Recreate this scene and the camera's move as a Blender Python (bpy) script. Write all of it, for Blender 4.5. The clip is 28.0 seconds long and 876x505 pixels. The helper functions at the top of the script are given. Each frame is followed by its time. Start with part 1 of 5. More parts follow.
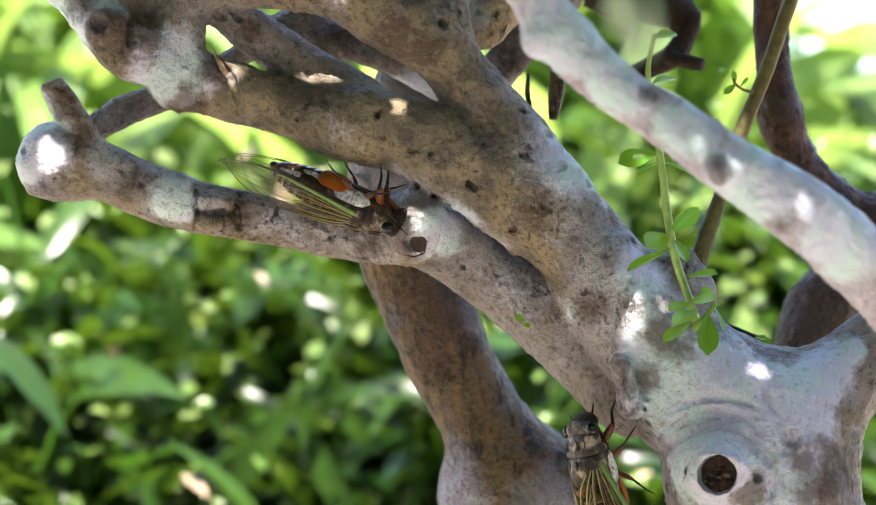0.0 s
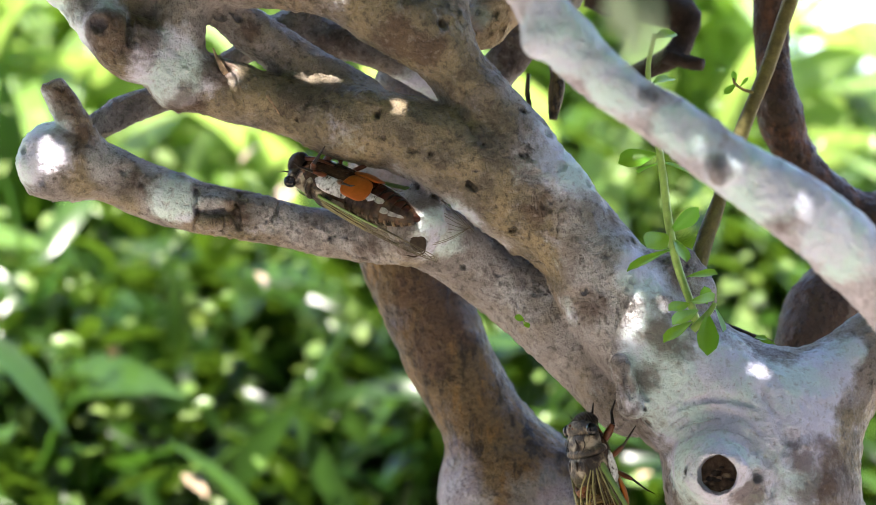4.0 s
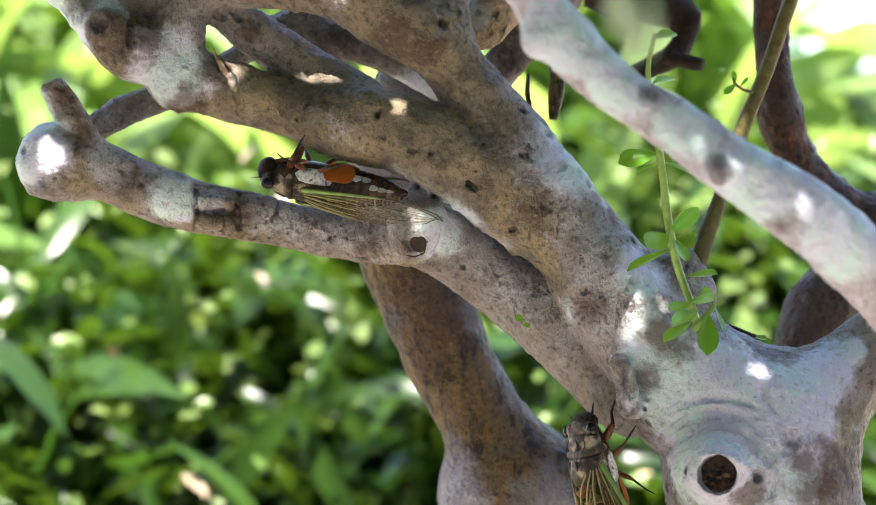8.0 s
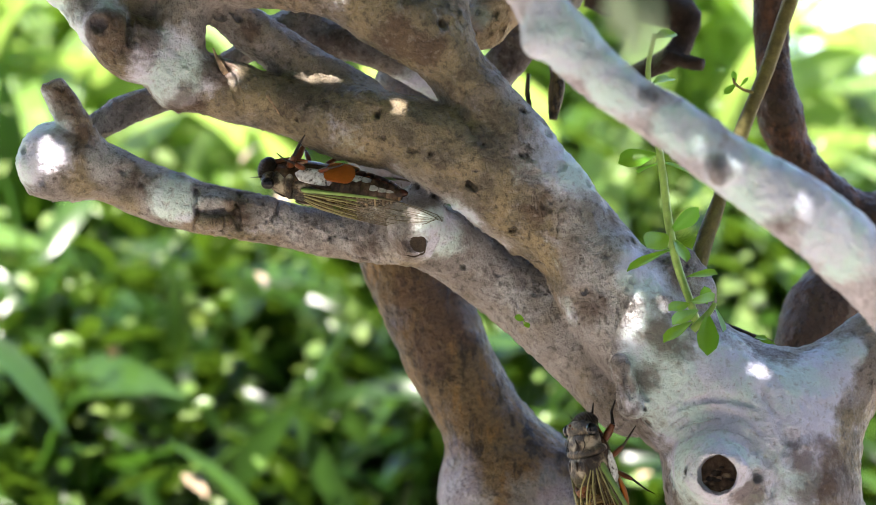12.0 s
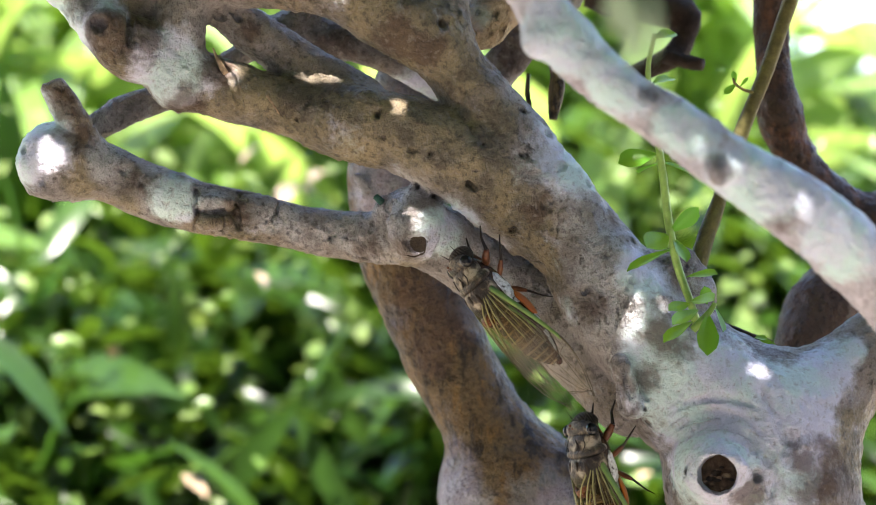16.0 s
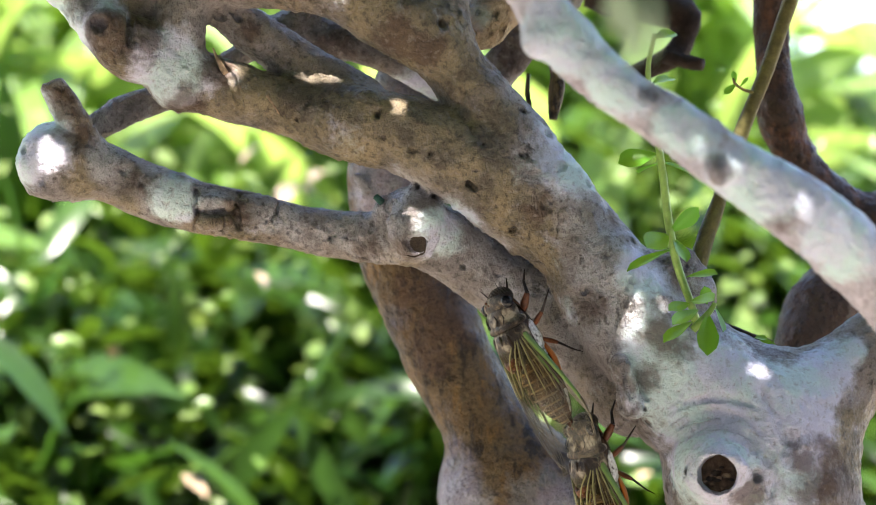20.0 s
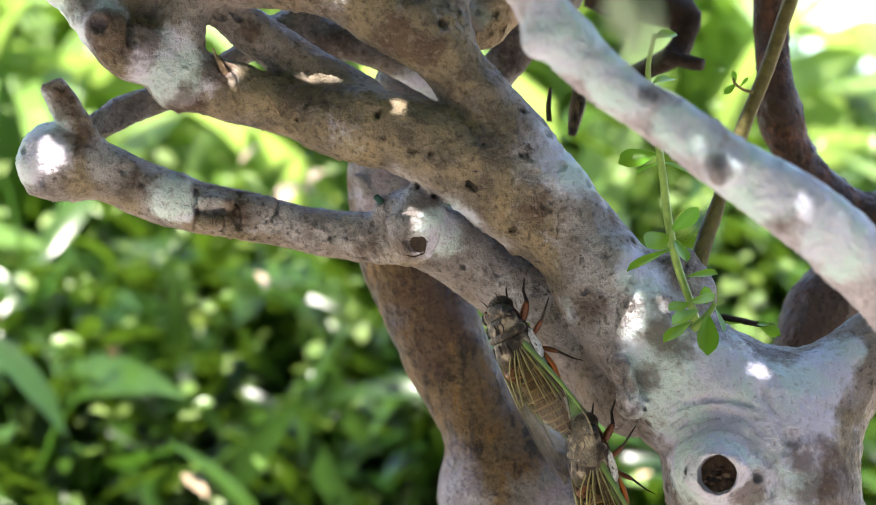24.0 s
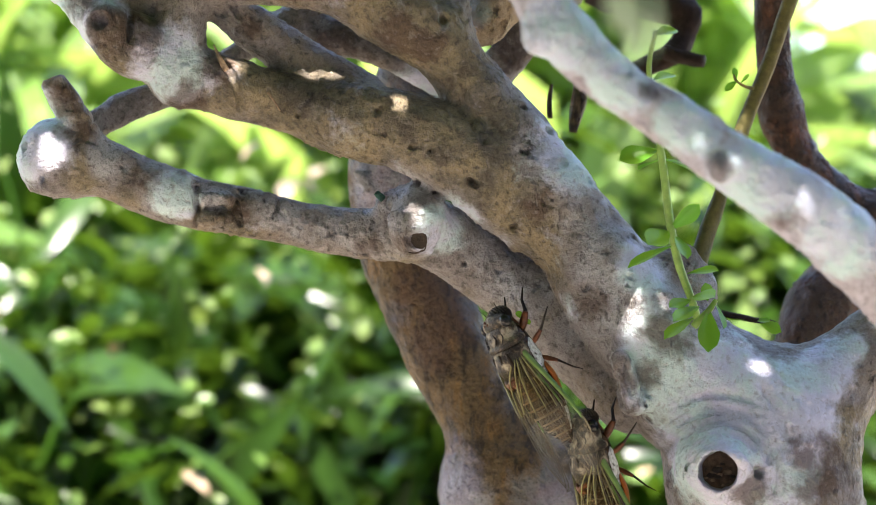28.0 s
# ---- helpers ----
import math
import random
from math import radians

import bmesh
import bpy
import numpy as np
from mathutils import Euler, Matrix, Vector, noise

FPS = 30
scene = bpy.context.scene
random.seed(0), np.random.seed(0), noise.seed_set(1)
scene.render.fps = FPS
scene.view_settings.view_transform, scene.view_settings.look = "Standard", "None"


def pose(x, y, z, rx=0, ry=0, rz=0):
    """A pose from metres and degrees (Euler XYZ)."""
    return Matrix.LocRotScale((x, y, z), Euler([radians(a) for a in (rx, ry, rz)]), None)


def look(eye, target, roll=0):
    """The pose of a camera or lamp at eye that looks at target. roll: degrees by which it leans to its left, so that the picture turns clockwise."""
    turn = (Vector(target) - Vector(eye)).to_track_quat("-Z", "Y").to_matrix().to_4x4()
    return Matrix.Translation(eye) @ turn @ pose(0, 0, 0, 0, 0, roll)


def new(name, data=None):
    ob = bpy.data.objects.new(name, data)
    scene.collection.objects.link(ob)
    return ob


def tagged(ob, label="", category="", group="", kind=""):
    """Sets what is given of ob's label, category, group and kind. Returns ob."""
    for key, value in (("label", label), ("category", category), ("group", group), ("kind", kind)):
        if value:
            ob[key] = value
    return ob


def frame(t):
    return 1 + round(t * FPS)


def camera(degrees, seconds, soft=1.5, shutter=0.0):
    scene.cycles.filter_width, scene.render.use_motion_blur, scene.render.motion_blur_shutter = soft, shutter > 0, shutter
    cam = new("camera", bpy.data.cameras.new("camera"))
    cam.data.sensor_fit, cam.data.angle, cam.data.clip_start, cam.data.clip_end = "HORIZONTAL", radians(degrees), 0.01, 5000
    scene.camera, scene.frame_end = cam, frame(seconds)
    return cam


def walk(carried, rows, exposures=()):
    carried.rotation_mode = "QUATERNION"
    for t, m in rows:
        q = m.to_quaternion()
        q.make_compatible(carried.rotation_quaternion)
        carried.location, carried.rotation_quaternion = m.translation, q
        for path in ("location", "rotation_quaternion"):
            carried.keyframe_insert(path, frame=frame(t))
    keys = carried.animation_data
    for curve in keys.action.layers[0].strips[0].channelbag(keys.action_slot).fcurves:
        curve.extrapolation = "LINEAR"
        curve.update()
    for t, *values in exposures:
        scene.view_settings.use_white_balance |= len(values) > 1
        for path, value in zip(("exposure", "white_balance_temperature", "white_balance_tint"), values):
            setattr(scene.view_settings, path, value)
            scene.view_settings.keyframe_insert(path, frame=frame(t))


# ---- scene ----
# Units in the plan below: millimetres from the middle of the shrub's fork, which is 1 m above the ground.
MM = 0.001
HOME = Vector((0.0, 0.0, 1.0))


def P(x, y, z):
    return HOME + Vector((x, y, z)) * MM


# ---- camera ----
cam = camera(18.0, 28.0, soft=0.7)
EYE = (0.0, -0.852, 1.0)
REST = look(EYE, (0, 0, 1.0))
cam.data.dof.use_dof = True
cam.data.dof.focus_distance = 0.840
cam.data.dof.aperture_fstop = 11.0
cam.data.dof.aperture_blades = 7
walk(cam, [(0.0, REST), (26.7, REST), (27.0, look(EYE, (0.00026, 0, 1.0))), (27.5, look(EYE, (0.00103, 0, 0.99948))),
           (28.0, look(EYE, (-0.00026, 0, 0.99897)))], exposures=[(0.0, 2.71, 6500, 15), (28.0, 2.71, 6500, 15)])

# ---- light ----
SUN_DIR = Vector((0.08, -0.36, 0.93)).normalized()
world = bpy.data.worlds.new("sky")
scene.world = world
world.use_nodes = True
wn = world.node_tree
sky = wn.nodes.new("ShaderNodeTexSky")
sky.sky_type = "NISHITA"
sky.sun_disc = False
sky.sun_elevation = math.asin(SUN_DIR.z)
sky.sun_rotation = math.atan2(SUN_DIR.x, SUN_DIR.y)
wn.links.new(sky.outputs["Color"], wn.nodes["Background"].inputs["Color"])
wn.nodes["Background"].inputs["Strength"].default_value = 0.15
sun_data = bpy.data.lights.new("sun", "SUN")
sun_data.energy = 5.0
sun_data.angle = radians(0.55)
sun_data.color = (1.0, 0.95, 0.86)
sun = new("sun", sun_data)
sun.matrix_world = look(P(0, 0, 0) + SUN_DIR * 5, P(0, 0, 0))


# ---- materials ----
class Mat:
    """A node material with a few short helpers."""

    def __init__(self, name):
        self.mat = bpy.data.materials.new(name)
        self.mat.use_nodes = True
        self.t = self.mat.node_tree
        self.b = self.t.nodes["Principled BSDF"]
        self.out = self.t.nodes["Material Output"]
        self.co = self.t.nodes.new("ShaderNodeTexCoord").outputs["Object"]

    def put(self, socket, value):
        if isinstance(value, bpy.types.NodeSocket):
            self.t.links.new(value, socket)
        else:
            socket.default_value = value

    def set(self, **kw):
        for k, v in kw.items():
            self.put(self.b.inputs[k.replace("_", " ")], v)

    def noise(self, scale, detail=4, rough=0.6, co=None, distort=0.0):
        n = self.t.nodes.new("ShaderNodeTexNoise")
        self.t.links.new(co or self.co, n.inputs["Vector"])
        n.inputs["Scale"].default_value = scale
        n.inputs["Detail"].default_value = detail
        n.inputs["Roughness"].default_value = rough
        n.inputs["Distortion"].default_value = distort
        return n.outputs["Fac"]

    def voronoi(self, scale, co=None, feature="F1", out="Distance", rand=1.0):
        n = self.t.nodes.new("ShaderNodeTexVoronoi")
        n.feature = feature
        self.t.links.new(co or self.co, n.inputs["Vector"])
        n.inputs["Scale"].default_value = scale
        n.inputs["Randomness"].default_value = rand
        return n.outputs[out]

    def stretch(self, sx, sy, sz, rot=(0, 0, 0)):
        n = self.t.nodes.new("ShaderNodeMapping")
        self.t.links.new(self.co, n.inputs["Vector"])
        n.inputs["Scale"].default_value = (sx, sy, sz)
        n.inputs["Rotation"].default_value = rot
        return n.outputs["Vector"]

    def ramp(self, fac, stops):
        n = self.t.nodes.new("ShaderNodeValToRGB")
        self.t.links.new(fac, n.inputs["Fac"])
        e = n.color_ramp.elements
        while len(e) < len(stops):
            e.new(0.5)
        for el, (p, c) in zip(e, stops):
            el.position = p
            el.color = (*c, 1) if len(c) == 3 else c
        return n.outputs["Color"]

    def step(self, fac, lo, hi, a=0.0, b=1.0):
        n = self.t.nodes.new("ShaderNodeMapRange")
        n.interpolation_type = "SMOOTHSTEP"
        self.t.links.new(fac, n.inputs["Value"])
        for k, v in (("From Min", lo), ("From Max", hi), ("To Min", a), ("To Max", b)):
            n.inputs[k].default_value = v
        return n.outputs["Result"]

    def mix(self, fac, a, b, mode="MIX"):
        n = self.t.nodes.new("ShaderNodeMix")
        n.data_type, n.blend_type = "RGBA", mode
        for s, v in ((n.inputs[0], fac), (n.inputs[6], a), (n.inputs[7], b)):
            if isinstance(v, tuple) and len(v) == 3:
                v = (*v, 1)
            self.put(s, v)
        return n.outputs[2]

    def math(self, op, a, b=0.0):
        n = self.t.nodes.new("ShaderNodeMath")
        n.operation = op
        self.put(n.inputs[0], a)
        self.put(n.inputs[1], b)
        return n.outputs[0]

    def attr(self, name):
        n = self.t.nodes.new("ShaderNodeAttribute")
        n.attribute_name = name
        return n.outputs["Fac"]

    def bump(self, height, dist, strength=1.0, normal=None):
        n = self.t.nodes.new("ShaderNodeBump")
        self.t.links.new(height, n.inputs["Height"])
        n.inputs["Distance"].default_value = dist
        n.inputs["Strength"].default_value = strength
        if normal:
            self.t.links.new(normal, n.inputs["Normal"])
        self.t.links.new(n.outputs["Normal"], self.b.inputs["Normal"])
        return n.outputs["Normal"]

    def random(self):
        return self.t.nodes.new("ShaderNodeObjectInfo").outputs["Random"]

    def island(self):
        return self.t.nodes.new("ShaderNodeNewGeometry").outputs["Random Per Island"]


def bark_material(name, light, dark, warm, lichen_gain=1.0, lichen=(0.43, 0.52, 0.47), crack=1.0, mottle=0.5, streak=0.0):
    """Smooth old bark: broad soft drifts of colour, lichen crusts, fine wrinkles, scattered dark pores."""
    m = Mat(name)
    # coordinates bent by noise, so that no mark runs straight
    bend = m.t.nodes.new("ShaderNodeTexNoise")
    m.t.links.new(m.co, bend.inputs["Vector"])
    bend.inputs["Scale"].default_value = 70
    bend.inputs["Detail"].default_value = 3
    mad = m.t.nodes.new("ShaderNodeVectorMath")
    mad.operation = "MULTIPLY_ADD"
    m.t.links.new(bend.outputs["Color"], mad.inputs[0])
    mad.inputs[1].default_value = (0.004, 0.004, 0.004)
    m.t.links.new(m.co, mad.inputs[2])
    co = mad.outputs[0]
    mid = m.noise(150, 5, 0.6, co)
    fine = m.noise(520, 4, 0.6)
    grain = m.noise(1900, 4, 0.7)
    half = tuple((2 * p + q) / 3 for p, q in zip(light, dark))
    pale = tuple(min(1, c * 1.22) for c in light)
    # broad drifts of colour, one over the other
    base = m.ramp(m.noise(26, 5, 0.58, co), [(0.34, half), (0.50, light), (0.68, pale)])
    base = m.mix(m.step(m.noise(38, 5, 0.6, co), 0.40, 0.66, 0, 0.85), base, warm)
    base = m.mix(m.step(m.noise(58, 6, 0.62, co), 0.52, 0.70, 0, 0.6), base, tuple(sum(pale) / 3 * c for c in (1.06, 0.97, 1.02)))
    base = m.mix(m.step(m.noise(44, 6, 0.64, m.stretch(1.0, 1.0, 1.3)), 0.54, 0.72, 0, mottle), base, dark)
    # blotches a finger wide, dark and silvery
    base = m.mix(m.step(m.noise(130, 6, 0.66, co), 0.53, 0.66, 0, 0.55), base, tuple((p + 2 * q) / 3 for p, q in zip(light, dark)))
    base = m.mix(m.step(m.noise(115, 6, 0.66, m.stretch(1.0, 1.0, 1.0, (1.0, 0.4, 0.2))), 0.55, 0.67, 0, 0.6), base, tuple(min(1, c * 1.42) for c in light))
    if streak:
        # flaking strips that run up the stem
        strip = m.noise(1.0, 5, 0.65, co=m.stretch(210, 210, 60, (0.0, 0.2, 0.0)))
        base = m.mix(m.step(strip, 0.50, 0.62, 0, streak), base, tuple(c * 1.4 for c in dark))
        base = m.mix(m.step(strip, 0.46, 0.34, 0, streak), base, tuple(c * 1.5 for c in warm))
    # umber skin: bark tone with the limbs' shade and warm bounce painted in
    um = m.step(m.math("ADD", m.attr("umber_shade"), m.math("MULTIPLY", m.math("SUBTRACT", m.noise(48, 5, 0.6, co), 0.5), 0.9)), 0.10, 0.85, 0, 0.9)
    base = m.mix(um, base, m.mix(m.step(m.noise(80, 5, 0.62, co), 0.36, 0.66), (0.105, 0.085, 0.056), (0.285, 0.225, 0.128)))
    # weathered grey skin
    gm = m.step(m.math("ADD", m.attr("pale"), m.math("MULTIPLY", m.math("SUBTRACT", m.noise(60, 6, 0.62, co), 0.5), 1.5)), 0.15, 0.75, 0, 0.8)
    base = m.mix(gm, base, m.mix(m.step(m.noise(85, 6, 0.65, co), 0.38, 0.62), (0.245, 0.22, 0.21), (0.46, 0.45, 0.465)))
    # lichen: thin crusts of their own shape, mint and lilac, with worn edges
    ragged = m.math("MULTIPLY", m.math("SUBTRACT", m.noise(70, 7, 0.66, co), 0.5), 1.9)
    lm = m.step(m.math("ADD", m.attr("lichen"), ragged), 0.12, 0.62, 0, 0.9 * lichen_gain)
    lm = m.math("MULTIPLY", lm, m.step(fine, 0.28, 0.42, 0.85, 1.0))
    lilac = tuple(c * d for c, d in zip(lichen, (1.08, 0.87, 1.06)))
    base = m.mix(lm, base, m.mix(m.step(m.noise(52, 5, 0.6, co), 0.40, 0.58), lichen, lilac))
    # rust-brown stains
    sm = m.math("ADD", m.attr("stain"), m.math("MULTIPLY", m.math("SUBTRACT", mid, 0.5), 1.9))
    base = m.mix(m.step(sm, 0.30, 0.95, 0, 0.78), base, (0.085, 0.050, 0.033))
    bare = m.math("SUBTRACT", 1.0, m.math("MULTIPLY", lm, 0.95))
    # short dark dashes along the wrinkles
    dash = m.noise(1.0, 4, 0.55, co=m.stretch(420, 420, 130, (0.2, 0.75, 0.0)))
    line = m.math("MULTIPLY", m.step(dash, 0.58, 0.70, 0, 1), m.step(m.noise(42, 5, 0.6), 0.46, 0.62, 0.0, crack))
    line = m.math("MULTIPLY", line, bare)
    base = m.mix(m.math("MULTIPLY", line, 0.45), base, tuple(c * 0.7 for c in dark))
    # pores and scars: dark pits of uneven size, in drifts
    pit = m.math("ADD", m.voronoi(105, m.stretch(1.0, 1.0, 0.6, (0.3, 0.7, 0.2))), m.math("MULTIPLY", m.math("SUBTRACT", fine, 0.5), 0.7))
    pore = m.math("MULTIPLY", m.step(pit, 0.05, 0.15, 1, 0), m.step(mid, 0.46, 0.58, 0, 1))
    small = m.math("ADD", m.voronoi(270, co), m.math("MULTIPLY", m.math("SUBTRACT", grain, 0.5), 0.6))
    pore = m.math("MAXIMUM", pore, m.math("MULTIPLY", m.step(small, 0.06, 0.20, 0.8, 0), m.step(m.noise(46, 4, 0.6), 0.54, 0.64, 0, 1)))
    pore = m.math("MULTIPLY", pore, bare)
    base = m.mix(m.math("MULTIPLY", pore, 0.8), base, (0.035, 0.026, 0.021))
    # fine grain, light and dark; the darks stand in for crevice shade
    base = m.mix(m.math("MULTIPLY", m.step(fine, 0.52, 0.67, 0, 0.55), bare), base, tuple(c * 0.8 for c in dark))
    base = m.mix(m.step(fine, 0.46, 0.34, 0, 0.30), base, pale)
    base = m.mix(m.math("MULTIPLY", m.step(grain, 0.45, 0.65, 0, 0.28), m.math("ADD", bare, 0.15)), base, tuple(c * 0.9 for c in dark))
    m.set(Base_Color=base, Roughness=m.step(mid, 0.3, 0.7, 0.42, 0.70))
    m.b.inputs["Specular IOR Level"].default_value = 0.32
    knob = m.step(m.voronoi(210, co), 0.05, 0.45, 1, 0)
    h = m.math("ADD", m.math("MULTIPLY", fine, 0.8), m.math("MULTIPLY", knob, m.step(m.noise(64, 4, 0.6), 0.46, 0.62, 0.0, 0.5)))
    h = m.math("ADD", h, m.math("MULTIPLY", mid, 1.1))
    h = m.math("ADD", h, m.math("MULTIPLY", grain, 0.22))
    h = m.math("SUBTRACT", h, m.math("MULTIPLY", pore, 0.8))
    h = m.math("SUBTRACT", h, m.math("MULTIPLY", line, 0.5))
    h = m.math("ADD", h, m.math("MULTIPLY", lm, 0.2))
    m.bump(h, 0.0017, 1.0)
    return m.mat


BARK = bark_material("bark", (0.26, 0.228, 0.213), (0.050, 0.036, 0.029), (0.235, 0.178, 0.108), 1.0, (0.62, 0.76, 0.75))
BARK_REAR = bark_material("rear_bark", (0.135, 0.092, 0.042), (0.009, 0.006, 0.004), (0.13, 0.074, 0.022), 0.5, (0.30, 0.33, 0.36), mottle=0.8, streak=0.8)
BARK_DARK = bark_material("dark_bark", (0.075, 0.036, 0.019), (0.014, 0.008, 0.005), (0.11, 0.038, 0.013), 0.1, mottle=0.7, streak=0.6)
# front limb: lichen-pale bark, lightened further for the stronger light on it
BARK_PALE_LIT = bark_material("pale_lit_bark", (0.47, 0.45, 0.50), (0.25, 0.20, 0.21), (0.42, 0.36, 0.40), 1.0, (0.60, 0.80, 0.80))
PEELED = bark_material("peeled_wood", (0.46, 0.35, 0.23), (0.16, 0.10, 0.055), (0.40, 0.27, 0.13), 0.6)


def plain(name, colour, rough=0.5, spread=0.25, scale=300, spec=0.5, metal=0.0, bump=0.0, coat=0.0):
    m = Mat(name)
    n = m.noise(scale, 5, 0.65)
    lo = tuple(c * (1 - spread) for c in colour)
    hi = tuple(min(1, c * (1 + spread)) for c in colour)
    m.set(Base_Color=m.ramp(n, [(0.3, lo), (0.7, hi)]), Roughness=rough, Metallic=metal)
    m.b.inputs["Specular IOR Level"].default_value = spec
    m.b.inputs["Coat Weight"].default_value = coat
    if bump:
        m.bump(m.noise(scale * 3, 4, 0.7), bump)
    return m.mat


def leaf_material(name, a, b, glow, through_share=0.35, rough=0.38, island=True, spec=0.5):
    m = Mat(name)
    pick = m.island() if island else m.random()
    col = m.mix(pick, a, b)
    col = m.mix(m.step(m.noise(90, 3), 0.35, 0.7, 0, 0.35), col, tuple(c * 0.6 for c in a))
    m.set(Base_Color=col, Roughness=rough)
    m.b.inputs["Specular IOR Level"].default_value = spec
    tr = m.t.nodes.new("ShaderNodeBsdfTranslucent")
    m.put(tr.inputs["Color"], m.mix(pick, glow, tuple(c * 0.75 for c in glow)))
    mx = m.t.nodes.new("ShaderNodeMixShader")
    mx.inputs[0].default_value = through_share
    m.t.links.new(m.b.outputs[0], mx.inputs[1])
    m.t.links.new(tr.outputs[0], mx.inputs[2])
    m.t.links.new(mx.outputs[0], m.out.inputs["Surface"])
    return m.mat


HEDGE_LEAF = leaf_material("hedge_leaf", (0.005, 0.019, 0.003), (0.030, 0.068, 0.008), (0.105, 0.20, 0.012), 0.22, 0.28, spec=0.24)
BLADE_MID = leaf_material("blade_mid", (0.014, 0.055, 0.009), (0.036, 0.10, 0.016), (0.09, 0.22, 0.018), 0.30, 0.34, spec=0.15)
# pale leaf colour that stands in for glints on the bushes
GLINT_LEAF = leaf_material("glint_tip", (0.07, 0.13, 0.022), (0.18, 0.24, 0.08), (0.22, 0.34, 0.06), 0.3, 0.3, spec=0.2)
PALE_LEAF = leaf_material("pale_near_leaf", (0.20, 0.26, 0.14), (0.26, 0.32, 0.20), (0.35, 0.45, 0.25), 0.4, 0.35, island=False)
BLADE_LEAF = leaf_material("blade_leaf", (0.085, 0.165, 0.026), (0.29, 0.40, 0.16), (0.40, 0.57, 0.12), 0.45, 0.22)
CROWN_LEAF = leaf_material("crown_leaf", (0.045, 0.12, 0.02), (0.075, 0.17, 0.025), (0.22, 0.38, 0.03), 0.22, 0.4)
SHOOT_LEAF = leaf_material("shoot_leaf", (0.06, 0.19, 0.016), (0.10, 0.26, 0.022), (0.27, 0.54, 0.035), 0.46, 0.30, island=False, spec=0.3)
SHOOT_STEM = plain("green_stem", (0.20, 0.33, 0.06), 0.45, 0.2, 500)
OLIVE_STEM = plain("olive_stem", (0.11, 0.094, 0.026), 0.55, 0.35, 350, spec=0.25, bump=0.0004)
TWIG = plain("twig_bark", (0.036, 0.022, 0.015), 0.8, 0.5, 500, spec=0.2, bump=0.0006)
CUT_WOOD = plain("weathered_cut_wood", (0.34, 0.23, 0.14), 0.85, 0.6, 420, bump=0.0008)
CUT_CRUMB = plain("crumbling_wood", (0.17, 0.105, 0.06), 0.85, 0.7, 380, bump=0.001)
CUT_DARK = plain("dark_cut_wood", (0.055, 0.036, 0.022), 0.8, 0.4, 500, bump=0.0007)


def bounce_soil_material():
    m = Mat("soil")
    # unseen ground, kept pale so it reflects warm light onto the undersides
    c = m.ramp(m.noise(6, 8, 0.7), [(0.3, (0.34, 0.28, 0.20)), (0.55, (0.52, 0.45, 0.34)), (0.75, (0.46, 0.40, 0.28))])
    m.set(Base_Color=c, Roughness=0.95)
    m.bump(m.noise(60, 6, 0.7), 0.02)
    return m.mat


BOUNCE_SOIL = bounce_soil_material()


# ---- mesh tools ----
def hash01(i, j, k, seed):
    h = (i * 374761393 + j * 668265263 + k * 2147483647 + seed * 974711) & 0xFFFFFFFF
    h = ((h ^ (h >> 13)) * 1274126177) & 0xFFFFFFFF
    return ((h ^ (h >> 16)) & 0xFFFF) / 65535.0


def vnoise(p, cell, seed=0):
    """Smooth value noise, -1 to 1, at the points p, with cells of that many millimetres."""
    q = p / cell
    i = np.floor(q).astype(np.int64)
    f = q - i
    f = f * f * (3 - 2 * f)
    total = np.zeros(len(p))
    for dx in (0, 1):
        for dy in (0, 1):
            for dz in (0, 1):
                w = (f[:, 0] if dx else 1 - f[:, 0]) * (f[:, 1] if dy else 1 - f[:, 1]) * (f[:, 2] if dz else 1 - f[:, 2])
                total += w * hash01(i[:, 0] + dx, i[:, 1] + dy, i[:, 2] + dz, seed)
    return total * 2 - 1


def spline(points, sub=6):
    """Catmull-Rom through rows of numbers."""
    p = np.array(points, float)
    if len(p) == 2:
        return np.array([p[0] + (p[1] - p[0]) * s for s in np.linspace(0, 1, sub + 1)])
    p = np.vstack([2 * p[0] - p[1], p, 2 * p[-1] - p[-2]])
    out = []
    for a, b, c, d in zip(p, p[1:], p[2:], p[3:]):
        for s in np.arange(sub) / sub:
            out.append(0.5 * (2 * b + (c - a) * s + (2 * a - 5 * b + 4 * c - d) * s * s + (3 * b - a - 3 * c + d) * s ** 3))
    out.append(p[-2])
    return np.array(out)


